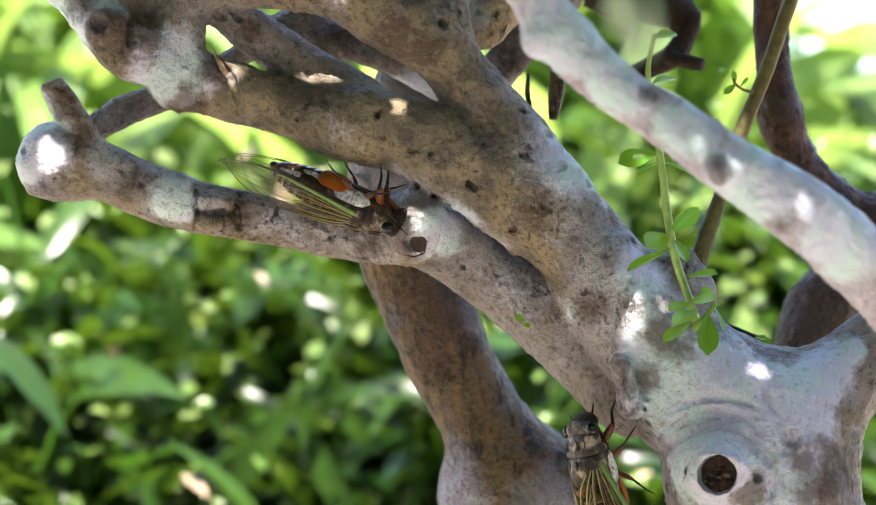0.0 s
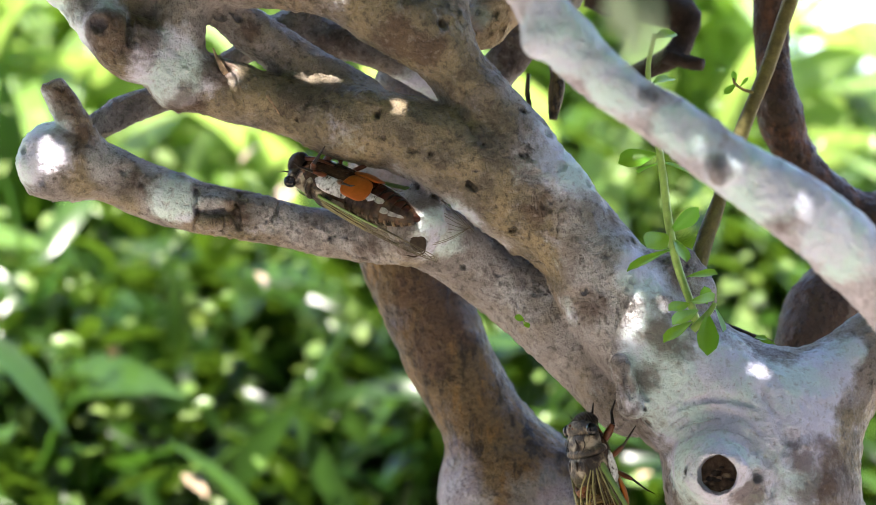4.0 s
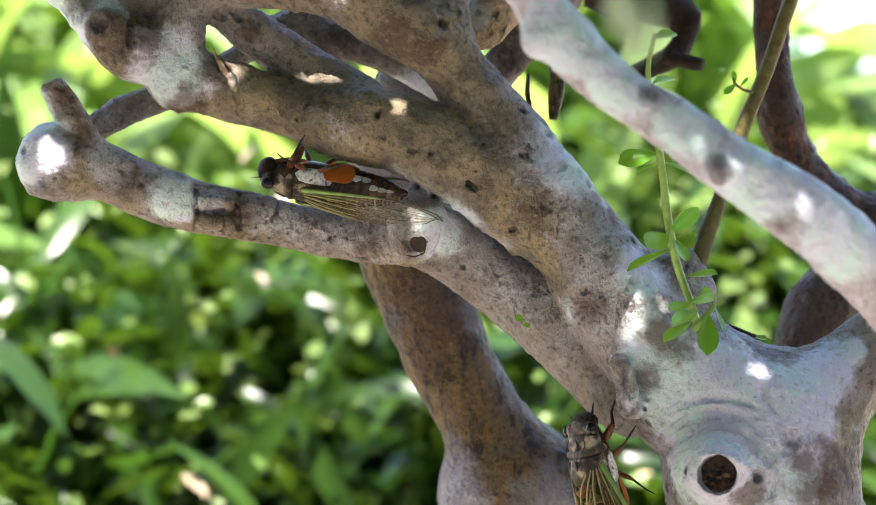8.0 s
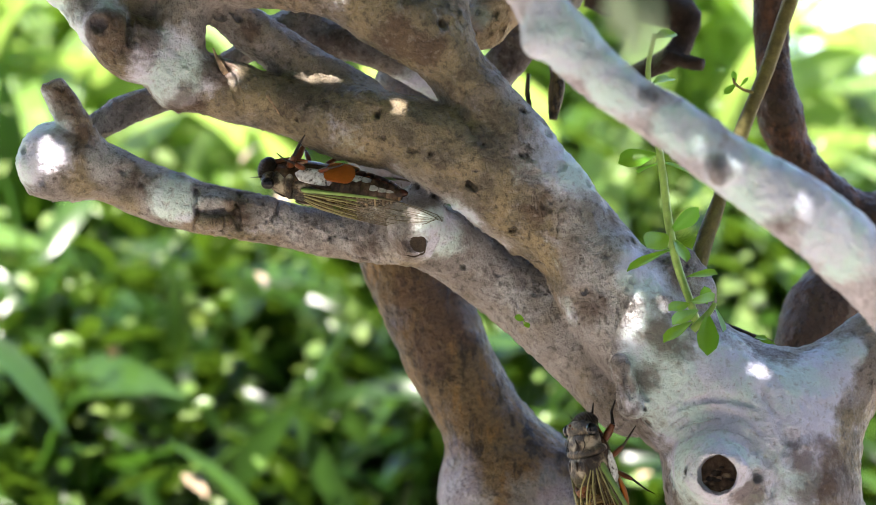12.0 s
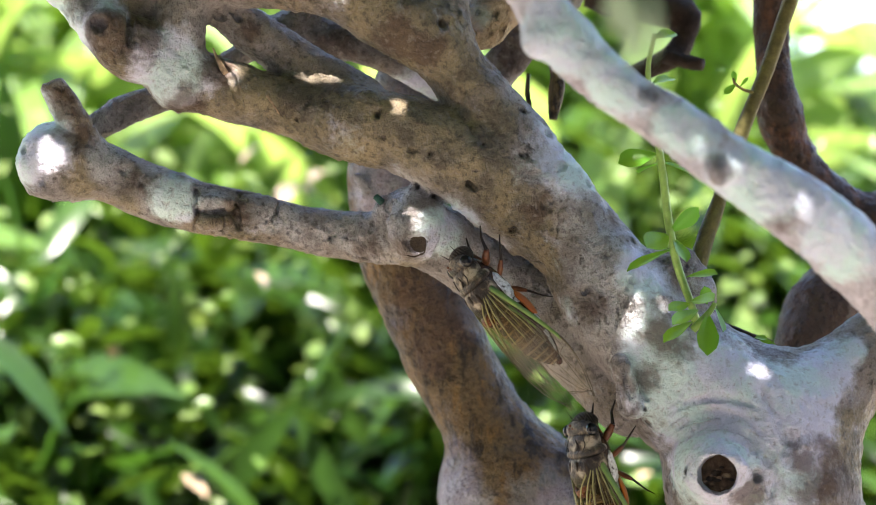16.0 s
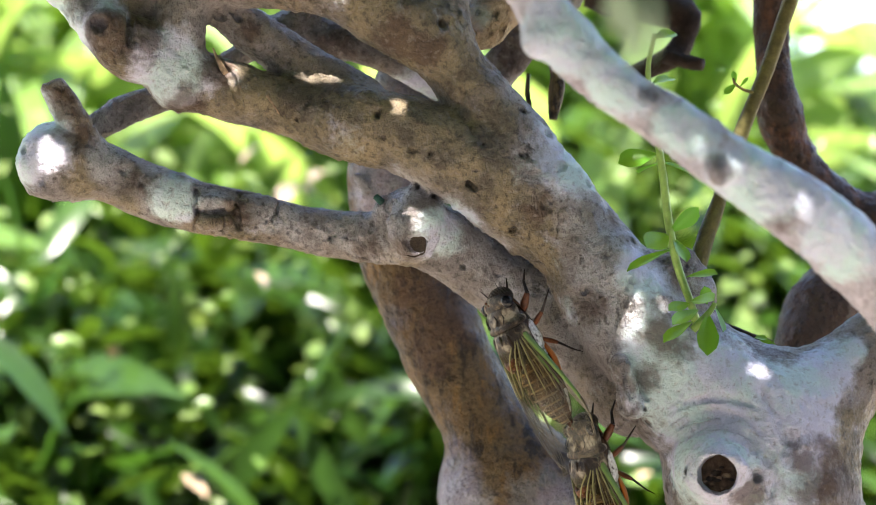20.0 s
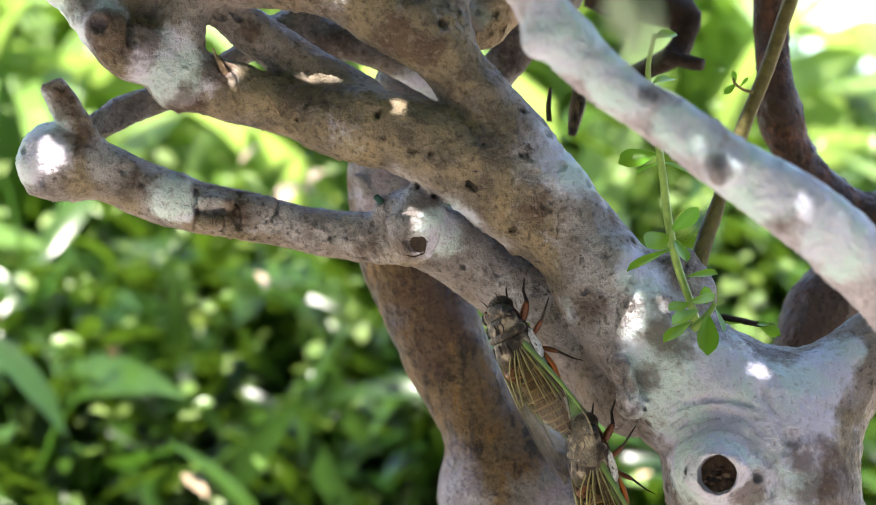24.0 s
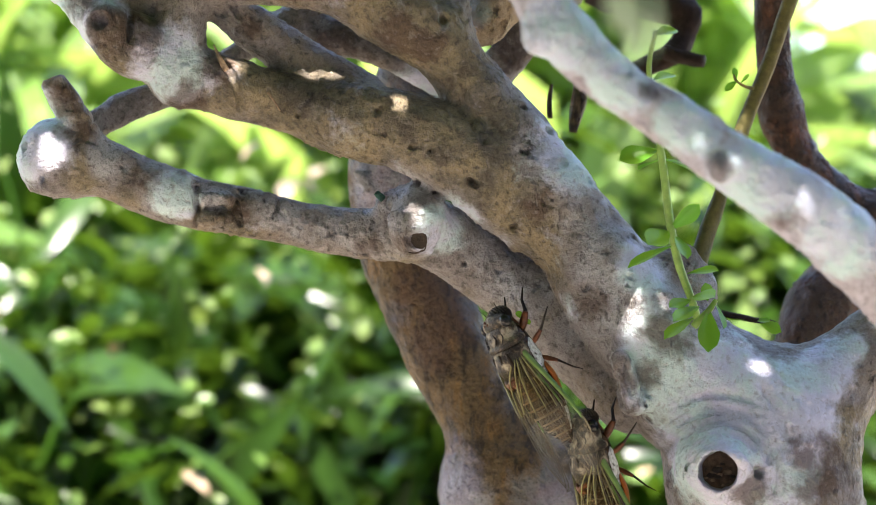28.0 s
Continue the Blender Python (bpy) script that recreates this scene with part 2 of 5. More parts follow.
class Body:
    """Wood grown from tapering chains that flow into one another, with hollows cut into it. Millimetres."""

    def __init__(self, lo, hi, step):
        self.lo, self.step = np.array(lo, float), step
        self.n = np.ceil((np.array(hi) - self.lo) / step).astype(int) + 1
        self.f = np.full(self.n, 60.0, np.float32)
        self.who = np.zeros(self.n, np.int8)

    def window(self, lo, hi):
        a = np.maximum(np.floor((lo - self.lo) / self.step).astype(int), 0)
        b = np.minimum(np.ceil((hi - self.lo) / self.step).astype(int) + 1, self.n)
        if (b <= a).any():
            return None, None
        axes = [self.lo[k] + self.step * np.arange(a[k], b[k]) for k in range(3)]
        sl = tuple(slice(a[k], b[k]) for k in range(3))
        return sl, np.meshgrid(*axes, indexing="ij", sparse=True)

    def cone(self, p, q):
        m = 9.0
        lo = np.minimum(p[:3] - p[3], q[:3] - q[3]) - m
        hi = np.maximum(p[:3] + p[3], q[:3] + q[3]) + m
        sl, g = self.window(lo, hi)
        if sl is None:
            return None, None
        d = q[:3] - p[:3]
        h = sum((g[k] - p[k]) * d[k] for k in range(3)) / max(d @ d, 1e-9)
        h = np.clip(h, 0, 1)
        r = np.sqrt(sum((g[k] - p[k] - h * d[k]) ** 2 for k in range(3)))
        return sl, (r - (p[3] + (q[3] - p[3]) * h)).astype(np.float32)

    def grow(self, points, label=0, soft=5.0, sub=6):
        """Add a chain of x, y, z, radius."""
        chain = np.full(self.n, 60.0, np.float32)
        s = spline(points, sub) if len(points) > 1 else np.array([points[0], points[0]], float)
        for p, q in zip(s, s[1:]):
            sl, d = self.cone(p, q)
            if sl is not None:
                chain[sl] = np.minimum(chain[sl], d)
        reach = s[:, 3:].max() + soft + 10
        sl, _ = self.window(s[:, :3].min(0) - reach, s[:, :3].max(0) + reach)
        a, b = self.f[sl], chain[sl]
        self.who[sl] = np.where(b < a, label, self.who[sl])
        h = np.maximum(soft - np.abs(a - b), 0) / soft
        self.f[sl] = np.minimum(a, b) - h * h * soft * 0.25

    def carve(self, points, soft=0.7):
        s = np.array(points, float)
        s = np.vstack([s, s]) if len(s) == 1 else spline(s, 4)
        for p, q in zip(s, s[1:]):
            sl, d = self.cone(p, q)
            if sl is None:
                continue
            a, b = self.f[sl], -d
            h = np.maximum(soft - np.abs(a - b), 0) / soft
            self.f[sl] = np.maximum(a, b) + h * h * soft * 0.25

    def front(self, x, z, sink=0.0):
        """The depth of the skin that faces the viewer at x, z, plus so much."""
        i, k = int(round((x - self.lo[0]) / self.step)), int(round((z - self.lo[2]) / self.step))
        hit = np.argmax(self.f[i, :, k] < 0)
        return self.lo[1] + self.step * hit + sink

    def score(self, rows, sink=0.2, soft=0.7):
        """A groove along the skin: rows of x, z, radius."""
        self.carve([(x, self.front(x, z, sink), z, r) for x, z, r in rows], soft)

    def pit(self, x, z, r, deep=1.5):
        y = self.front(x, z)
        self.carve([(x, y - 0.5, z, r), (x, y + deep, z, r * 0.75)], 0.8)

    def surface(self):
        f, n = self.f, self.n
        ins = f < 0
        cnt = np.zeros(n - 1, np.int8)
        for dx in (0, 1):
            for dy in (0, 1):
                for dz in (0, 1):
                    cnt += ins[dx:n[0] - 1 + dx, dy:n[1] - 1 + dy, dz:n[2] - 1 + dz]
        act = np.argwhere((cnt > 0) & (cnt < 8))
        idx = np.full(n - 1, -1, np.int32)
        idx[tuple(act.T)] = np.arange(len(act))
        acc, num = np.zeros((len(act), 3)), np.zeros(len(act))
        for ax in range(3):
            o1, o2 = [k for k in range(3) if k != ax]
            for u in (0, 1):
                for v in (0, 1):
                    a = act.copy()
                    a[:, o1] += u
                    a[:, o2] += v
                    b = a.copy()
                    b[:, ax] += 1
                    fa, fb = f[tuple(a.T)], f[tuple(b.T)]
                    hit = (fa < 0) != (fb < 0)
                    s = np.where(hit, fa / np.where(hit, fa - fb, 1), 0)
                    pt = a.astype(float)
                    pt[:, ax] += s
                    acc += pt * hit[:, None]
                    num += hit
        verts = self.lo + self.step * acc / num[:, None]
        quads = []
        for ax in range(3):
            o1, o2 = (ax + 1) % 3, (ax + 2) % 3
            cut = [slice(None)] * 3
            nxt = [slice(None)] * 3
            cut[ax], nxt[ax] = slice(0, -1), slice(1, None)
            a, b = ins[tuple(cut)], ins[tuple(nxt)]
            e = np.argwhere(a != b)
            e = e[(e[:, o1] > 0) & (e[:, o2] > 0) & (e[:, o1] < n[o1] - 1) & (e[:, o2] < n[o2] - 1)]
            flip = b[tuple(e.T)]
            cells = []
            for u, v in ((1, 1), (0, 1), (0, 0), (1, 0)):
                c = e.copy()
                c[:, o1] -= u
                c[:, o2] -= v
                cells.append(idx[tuple(c.T)])
            q = np.stack(cells, 1)
            q[flip] = q[flip][:, ::-1]
            quads.append(q)
        who = self.who[tuple(np.clip(np.round((verts - self.lo) / self.step).astype(int), 0, n - 1).T)]
        return verts, np.vstack(quads), who


def normals_of(v, q):
    n = np.cross(v[q[:, 2]] - v[q[:, 0]], v[q[:, 3]] - v[q[:, 1]])
    out = np.zeros_like(v)
    for k in range(4):
        np.add.at(out, q[:, k], n)
    return out / np.maximum(np.linalg.norm(out, axis=1), 1e-9)[:, None]


def spots(v, rows):
    """A smooth mask of round patches: rows of x, y, z, radius."""
    out = np.zeros(len(v))
    for x, y, z, r in rows:
        d = np.sqrt(((v - (x, y, z)) ** 2).sum(1)) / r
        out = np.maximum(out, np.clip(1.35 - d, 0, 1))
    return out


def raw_mesh(name, v, faces, smooth=True):
    me = bpy.data.meshes.new(name)
    me.from_pydata((np.asarray(v) * MM).tolist(), [], np.asarray(faces).tolist())
    if smooth:
        me.polygons.foreach_set("use_smooth", [True] * len(me.polygons))
    return me


def wood_parts(body, names, parent, material, lichen=(), stain=(), rough=1.0, umber_shade=(), pale=()):
    """Cut the grown wood into one mesh for each chain label, with bark relief pushed out along the skin."""
    v, q, who = body.surface()
    n = normals_of(v, q)
    d = 1.0 * vnoise(v, 17, 1) + 0.55 * vnoise(v, 8, 2) + 0.22 * vnoise(v, 3.4, 3) + 0.12 * vnoise(v, 1.7, 4)
    ridge = 1 - np.abs(vnoise(v * (1, 1, 0.6), 5.5, 6))
    d += 0.35 * (ridge ** 4 - 0.2)
    d += 1.7 * np.clip(vnoise(v, 2.4, 8) - 0.55, 0, 1) + 1.4 * np.clip(vnoise(v, 1.5, 11) - 0.6, 0, 1) - 1.2 * np.clip(vnoise(v, 3.3, 9) - 0.6, 0, 1)
    below = np.clip((-n[:, 2] - 0.45) * 2.2, 0, 1)
    d += below * 1.5 * np.clip(vnoise(v, 1.5, 13) - 0.3, 0, 1) * np.clip(0.4 + vnoise(v, 9, 14), 0, 1)
    v = v + n * (d * rough * 1.15)[:, None]
    n = normals_of(v, q)
    made = []
    face_who = who[q[:, 0]]
    for k, name in enumerate(names):
        f = q[face_who == k]
        if not len(f):
            continue
        used, inv = np.unique(f, return_inverse=True)
        me = raw_mesh(name, v[used], inv.reshape(-1, 4))
        for tag, rows in (("lichen", lichen), ("stain", stain), ("umber_shade", umber_shade), ("pale", pale)):
            at = me.attributes.new(tag, "FLOAT", "POINT")
            at.data.foreach_set("value", spots(v[used], rows).astype(np.float32))
        me.normals_split_custom_set_from_vertices(n[used].tolist())
        me.materials.append(material)
        ob = new(name, me)
        ob.parent = parent
        made.append(ob)
    return made


def tube(rows, sides=8, sub=5, cap=True):
    """Vertices and faces of a tapering tube through rows of x, y, z, radius."""
    s = spline(rows, sub)
    p, r = s[:, :3], s[:, 3]
    t = np.gradient(p, axis=0)
    t /= np.maximum(np.linalg.norm(t, axis=1), 1e-9)[:, None]
    up = np.array((0.31, -0.9, 0.29))
    v, f = [], []
    for k in range(len(p)):
        a = np.cross(t[k], up)
        a /= max(np.linalg.norm(a), 1e-9)
        b = np.cross(t[k], a)
        for m in range(sides):
            w = 2 * math.pi * m / sides
            v.append(p[k] + max(r[k], 0.01) * (a * math.cos(w) + b * math.sin(w)))
    for k in range(len(p) - 1):
        for m in range(sides):
            m2 = (m + 1) % sides
            f.append((k * sides + m, k * sides + m2, (k + 1) * sides + m2, (k + 1) * sides + m))
    if cap:
        f.append(tuple(range(sides))[::-1])
        f.append(tuple((len(p) - 1) * sides + m for m in range(sides)))
    return [tuple(x) for x in v], f


def mesh_part(name, v, f, material, parent=None, label="", smooth=True):
    me = bpy.data.meshes.new(name)
    me.from_pydata([tuple(c * MM for c in p) for p in v], [], f)
    if smooth:
        me.polygons.foreach_set("use_smooth", [True] * len(me.polygons))
    me.materials.append(material)
    ob = new(name, me)
    ob.parent = parent
    if label:
        tagged(ob, label)
    return ob


def join(*pieces):
    v, f = [], []
    for pv, pf in pieces:
        o = len(v)
        v += list(pv)
        f += [tuple(i + o for i in face) for face in pf]
    return v, f


def ball(c, r, seg=16, rings=10, shape=None):
    """An ellipsoid; shape(x, y, z) on the unit ball may bend it."""
    v, f = [], []
    for i in range(rings + 1):
        a = math.pi * i / rings
        for j in range(seg):
            b = 2 * math.pi * j / seg
            u = (math.sin(a) * math.cos(b), math.cos(a), math.sin(a) * math.sin(b))
            if shape:
                u = shape(*u)
            v.append((c[0] + r[0] * u[0], c[1] + r[1] * u[1], c[2] + r[2] * u[2]))
    for i in range(rings):
        for j in range(seg):
            j2 = (j + 1) % seg
            f.append((i * seg + j, i * seg + j2, (i + 1) * seg + j2, (i + 1) * seg + j))
    return v, f


def empty(name, at=(0, 0, 0)):
    ob = new(name)
    ob.location = P(*at)
    ob.empty_display_size = 0.01
    return ob


# ---- ground ----
# never in view; serves as a reflector below the limbs
def ground():
    n = 60
    edge = np.concatenate([-np.geomspace(400, 0.3, n // 2), np.geomspace(0.3, 400, n // 2)])
    v = [(x, y, 0.02 * noise.noise((x * 0.6, y * 0.6, 0)) if abs(x) < 30 and abs(y) < 30 else 0.0) for x in edge for y in edge]
    f = [(i * n + j, (i + 1) * n + j, (i + 1) * n + j + 1, i * n + j + 1) for i in range(n - 1) for j in range(n - 1)]
    me = bpy.data.meshes.new("ground")
    me.from_pydata(v, [], f)
    me.materials.append(BOUNCE_SOIL)
    tagged(new("ground", me), "unseen sandy ground, made pale to bounce warm light upward", "ground", kind="structure")


ground()


def screen_walls():
    """Unseen rendered walls, added behind the viewer and at both sides to block low sky light."""
    m = Mat("grey_render")
    m.set(Base_Color=m.ramp(m.noise(3, 6, 0.65), [(0.35, (0.28, 0.275, 0.26)), (0.7, (0.40, 0.39, 0.37))]), Roughness=0.9)
    m.bump(m.noise(120, 4, 0.6), 0.004)
    # each wall's extent in plan, and its coping's
    for wall, coping in (((-2600, 2600, -2550, -2350), (-2640, 2640, -2590, -2348)),
                         ((-2600, -2400, -2346, 900), (-2640, -2360, -2342, 900)), ((2400, 2600, -2346, 900), (2360, 2640, -2342, 900))):
        v = [(x, y, z) for x in wall[:2] for y in wall[2:] for z in (-1020, 1450)]
        v += [(x, y, z) for x in coping[:2] for y in coping[2:] for z in (1452, 1520)]
        f = [(0, 1, 3, 2), (4, 6, 7, 5), (0, 4, 5, 1), (2, 3, 7, 6), (0, 2, 6, 4), (1, 5, 7, 3)]
        f += [tuple(i + 8 for i in q) for q in f]
        ob = mesh_part("garden_wall", v, f, m.mat, None, smooth=False)
        ob.location = HOME
        tagged(ob, "unseen grey rendered wall with a coping, added to block low sky light", "wall", kind="structure")


screen_walls()

# ---- the old shrub ----
shrub = tagged(empty("garden_shrub"), "old gnarled garden shrub with lichen-spotted grey bark", "shrub")

LICHEN = [
    (70.0, -28.0, -50.0, 13), (76.0, -34.0, -76.0, 12), (98.0, -32.0, -56.0, 13), (88.0, -34.0, -80.0, 12), (90.0, -26.0, -34.0, 12), (104.0, -30.0, -72.0, 9),
    (125.7, -12.0, -29.9, 6), (121.7, -14.0, -37.0, 6.5), (117.8, -17.0, -42.8, 5), (111.0, -20.0, -50.0, 10), (106.0, -26.0, -62.0, 7), (84.4, -36.0, -62.0, 11), (78.0, -33.0, -72.0, 8), (93.0, -32.0, -74.0, 9),
    (82.9, -33.0, -64.2, 18),
    (84.3, -28.0, -43.0, 23), (75.8, -30.0, -57.8, 20), (107.6, -28.0, -48.0, 16), (94.0, -30.0, -67.8, 18), (118.7, -20.0, -31.6, 14),
    (-82.0, -14.0, 56.2, 13), (-111.6, -8.0, 73.7, 14), (-81.0, -6.0, 15.7, 8), (-121.8, -8.0, 32.8, 13), (41.7, -14.0, 29.1, 14),
    (2.7, -8.0, 5.5, 11), (66.3, -24.0, -34.8, 16), (99.3, -28.0, -38.0, 14), (-38.3, -6.0, 10.6, 9), (70.4, -34.0, -67.5, 14), (62.0, -14.0, -4.7, 9), (33.3, -12.0, -18.3, 8),
]
STAIN = [
    (62.5, -22.0, -38.0, 6), (55.0, -26.0, -36.0, 4.5), (52.0, -22.0, -38.0, 3.5), (68.0, -20.0, -26.0, 7), (73.0, -20.0, -30.0, 6), (31.0, -12.0, -22.0, 5), (-22.0, 3.0, 1.0, 6), (42.0, -16.0, -28.0, 6),
    (-100.1, -18.0, 66.1, 11), (-90.4, -14.0, 63.9, 9), (-107.9, -10.0, 73.5, 8), (-114.0, -9.0, 44.6, 8), (-109.9, -8.0, 36.2, 7), (-66.2, -10.0, 56.5, 8), (-92.8, -8.0, 20.8, 7), (-62.4, -4.0, 11.5, 6),
    (45.7, -18.0, -18.2, 8), (51.2, -24.0, -31.5, 6),
    (43.0, -20.0, -23.2, 7), (92.1, -32.0, -70.9, 8), (-14.2, -14.0, 64.7, 10), (29.7, -18.0, 12.1, 8), (66.4, -22.0, -24.8, 8),
    (-4.1, -14.0, 61.3, 8), (112.9, -26.0, -66.4, 14), (-59.0, -4.0, 67.2, 7), (-77.3, -10.0, 44.6, 9), (-10.9, -8.0, -1.4, 8), (59.4, -26.0, -48.1, 5), (54.2, -24.0, -34.8, 5), (57.1, -24.0, -39.8, 5),
]

# patches of umber bark that also carry shade in their colour
UMBER_SHADE = [
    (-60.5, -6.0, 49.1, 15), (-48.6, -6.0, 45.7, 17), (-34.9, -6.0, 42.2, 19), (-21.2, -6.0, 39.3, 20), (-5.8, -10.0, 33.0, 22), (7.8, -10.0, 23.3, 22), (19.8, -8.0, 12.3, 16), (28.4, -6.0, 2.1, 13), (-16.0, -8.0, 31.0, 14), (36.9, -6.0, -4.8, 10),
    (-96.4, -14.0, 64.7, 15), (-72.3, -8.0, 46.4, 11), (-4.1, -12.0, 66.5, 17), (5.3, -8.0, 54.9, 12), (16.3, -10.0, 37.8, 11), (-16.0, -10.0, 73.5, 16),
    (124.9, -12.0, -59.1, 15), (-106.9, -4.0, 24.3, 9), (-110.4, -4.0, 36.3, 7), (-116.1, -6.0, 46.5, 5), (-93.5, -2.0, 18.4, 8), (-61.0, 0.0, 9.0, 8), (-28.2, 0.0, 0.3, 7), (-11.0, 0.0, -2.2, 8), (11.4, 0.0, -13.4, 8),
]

# weathered grey skin on the low limb
PALE = [
    (57.0, -16.0, -15.0, 15), (48.0, -14.0, -2.0, 11), (63.0, -19.0, -28.0, 14), (44.0, -14.0, 12.0, 9), (30.0, -14.0, 30.0, 8), (70.0, -18.0, -20.0, 12), (-84.0, -4.0, 20.0, 9), (-70.0, -4.0, 17.0, 7), (-100.0, -4.0, 30.0, 9),
    (-24.8, 0.0, 8.1, 13), (-38.6, 0.0, 9.8, 11), (-52.3, 0.0, 12.7, 8), (-14.4, -4.0, 8.9, 13), (-2.4, -4.0, 10.6, 15), (-7.5, -6.0, 15.7, 12), (7.9, 2.0, 3.8, 13), (18.4, 8.0, -8.3, 10), (30.5, 6.0, -15.3, 10),
    (44.1, 0.0, -25.5, 10),
]


def main_wood():
    b = Body((-140, -48, -92), (150, 46, 92), 0.68)
    # trunk and its arm
    b.grow([(104.3, 0.0, -96.1, 29.6), (99.0, -2.0, -73.5, 29.2), (95.5, -2.0, -52.9, 23.2), (78.3, -2.0, -40.9, 19.2)], 0, 6)
    b.grow([(99.2, 0.0, -59.9, 20.7), (114.7, 0.0, -48.7, 15.8), (130.5, 2.0, -34.2, 12.8), (148.1, 4.0, -20.4, 11.4)], 1, 16)
    # main limb up to its head
    b.grow([(76.6, -2.0, -40.9, 19.2), (57.7, -2.0, -18.6, 17.9), (43.7, 0.0, 3.1, 14.5), (30.3, 0.0, 21.0, 14.5), (18.3, 0.0, 39.9, 11.4), (5.3, -2.0, 56.7, 9.6),
            (-5.0, -3.0, 67.3, 11.3), (-16.1, -3.0, 74.1, 11.3), (-28.2, -2.0, 81.1, 8.2)], 2, 10)
    b.grow([(2.7, -2.0, 63.9, 8.6), (2.8, 2.0, 74.6, 7.2), (1.0, 6.0, 85.3, 6.9)], 2, 5)
    b.grow([(-10.9, -8.0, 70.3, 5.1), (-10.5, -12.0, 74.2, 2.7)], 2, 3)
    # limb to the burl
    b.grow([(35.9, 1.0, 9.3, 14.5), (15.5, -2.0, 23.7, 14.4), (-5.8, -3.0, 34.3, 12.7), (-23.9, -2.0, 39.5, 12.0), (-38.6, 0.0, 42.5, 9.5), (-52.3, 0.0, 46.5, 9.1), (-66.0, -1.0, 50.6, 9.5), (-79.7, -2.0, 54.5, 10.3)], 3, 3)
    b.grow([(-79.5, -4.0, 52.4, 8.6), (-79.2, -4.0, 62.0, 8.2), (-77.1, -2.0, 82.8, 7.6)], 3, 2)
    b.grow([(-83.1, -2.0, 58.4, 8.2), (-93.2, -7.0, 62.2, 9.6), (-100.0, -8.0, 67.2, 8.5), (-108.9, -2.0, 77.6, 7.9), (-116.9, 0.0, 85.6, 8.3)], 3, 2)
    b.grow([(-101.1, -13.0, 68.8, 5.8)], 3, 2)
    b.grow([(-91.4, 3.0, 67.7, 7.6), (-92.5, 5.0, 83.5, 7.6)], 3, 2)
    b.grow([(-100.3, -2.0, 81.4, 5.2), (-88.3, -2.0, 80.1, 5.5), (-65.8, -4.0, 80.6, 5.1), (-45.2, -4.0, 79.9, 5.1), (-24.7, -3.0, 79.3, 6.9)], 4, 5)
    # reddish branch that meets it from above
    b.grow([(-66.5, 4.0, 73.6, 5.6), (-61.5, 5.0, 70.8, 6.7), (-49.3, 7.0, 62.5, 6.8), (-35.4, 6.0, 54.1, 6.9), (-23.2, 4.0, 47.4, 7.6)], 5, 4)
    # low limb with a clubbed end
    b.grow([(59.9, 4.0, -41.2, 15.2), (47.9, 7.0, -28.3, 15.6), (34.2, 12.0, -18.0, 14.0), (20.4, 17.0, -8.4, 11.6), (6.3, 13.0, 0.7, 11.5), (-5.0, 6.0, 5.9, 10.8), (-16.4, 9.0, 5.0, 8.7),
            (-28.6, 12.0, 5.4, 7.5), (-42.6, 11.0, 7.7, 6.6), (-59.7, 6.0, 11.4, 7.5), (-76.8, 4.0, 14.9, 8.1), (-90.7, 4.0, 19.4, 8.0), (-102.6, 3.0, 24.2, 8.3), (-112.0, 2.0, 26.9, 10.4), (-118.1, 0.0, 27.9, 11.4)], 6, 0.5)
    b.grow([(-106.8, 2.0, 29.7, 5.2), (-111.7, -2.0, 39.5, 4.3), (-117.8, -5.0, 50.8, 3.6)], 6, 2, 3)
    b.grow([(-6.2, -2.0, 8.9, 9.8), (-5.8, -1.0, 12.4, 6.9)], 6, 2, 3)
    b.grow([(-7.5, 3.0, 13.5, 7.6), (-14.5, 4.0, 12.2, 6.0)], 6, 3, 3)
    # loose plates of bark beside the split
    b.grow([(-72.4, -3.0, 16.1, 2.1), (-68.4, -3.4, 15.8, 2.2), (-64.5, -3.0, 15.4, 1.9)], 6, 1.0, 3)
    b.grow([(-72.1, -2.4, 9.3, 2.1), (-68.3, -2.8, 9.1, 2.1), (-64.6, -2.4, 9.3, 1.9)], 6, 1.0, 3)
    # collars round old cuts
    b.grow([(-7.2, -6.0, 3.4, 5.1), (-7.2, -9.0, 3.1, 4.4)], 6, 4, 2)
    b.grow([(84.2, -22.0, -64.2, 13.4), (82.5, -31.0, -64.7, 10.0)], 0, 5, 2)
    b.grow([(59.0, -18.0, -45.8, 5.1), (57.2, -19.5, -40.0, 3.7), (55.6, -20.5, -35.0, 3.0), (54.6, -21.5, -32.5, 2.0)], 0, 3.0, 4)
    b.grow([(12.0, -14.0, 17.3, 2.0)], 2, 3)
    b.grow([(74.2, 0.0, -4.8, 6.9), (80.2, 0.0, -11.7, 6.2)], 0, 8, 3)
    # hollows, pits and splits
    b.carve([(-123.4, -6.0, 61.6, 11.3)], 0.3)
    hx, hz, hr = 84.6, -67.4, 6.8
    lip = []
    for k in range(13):
        w = 2 * math.pi * k / 12
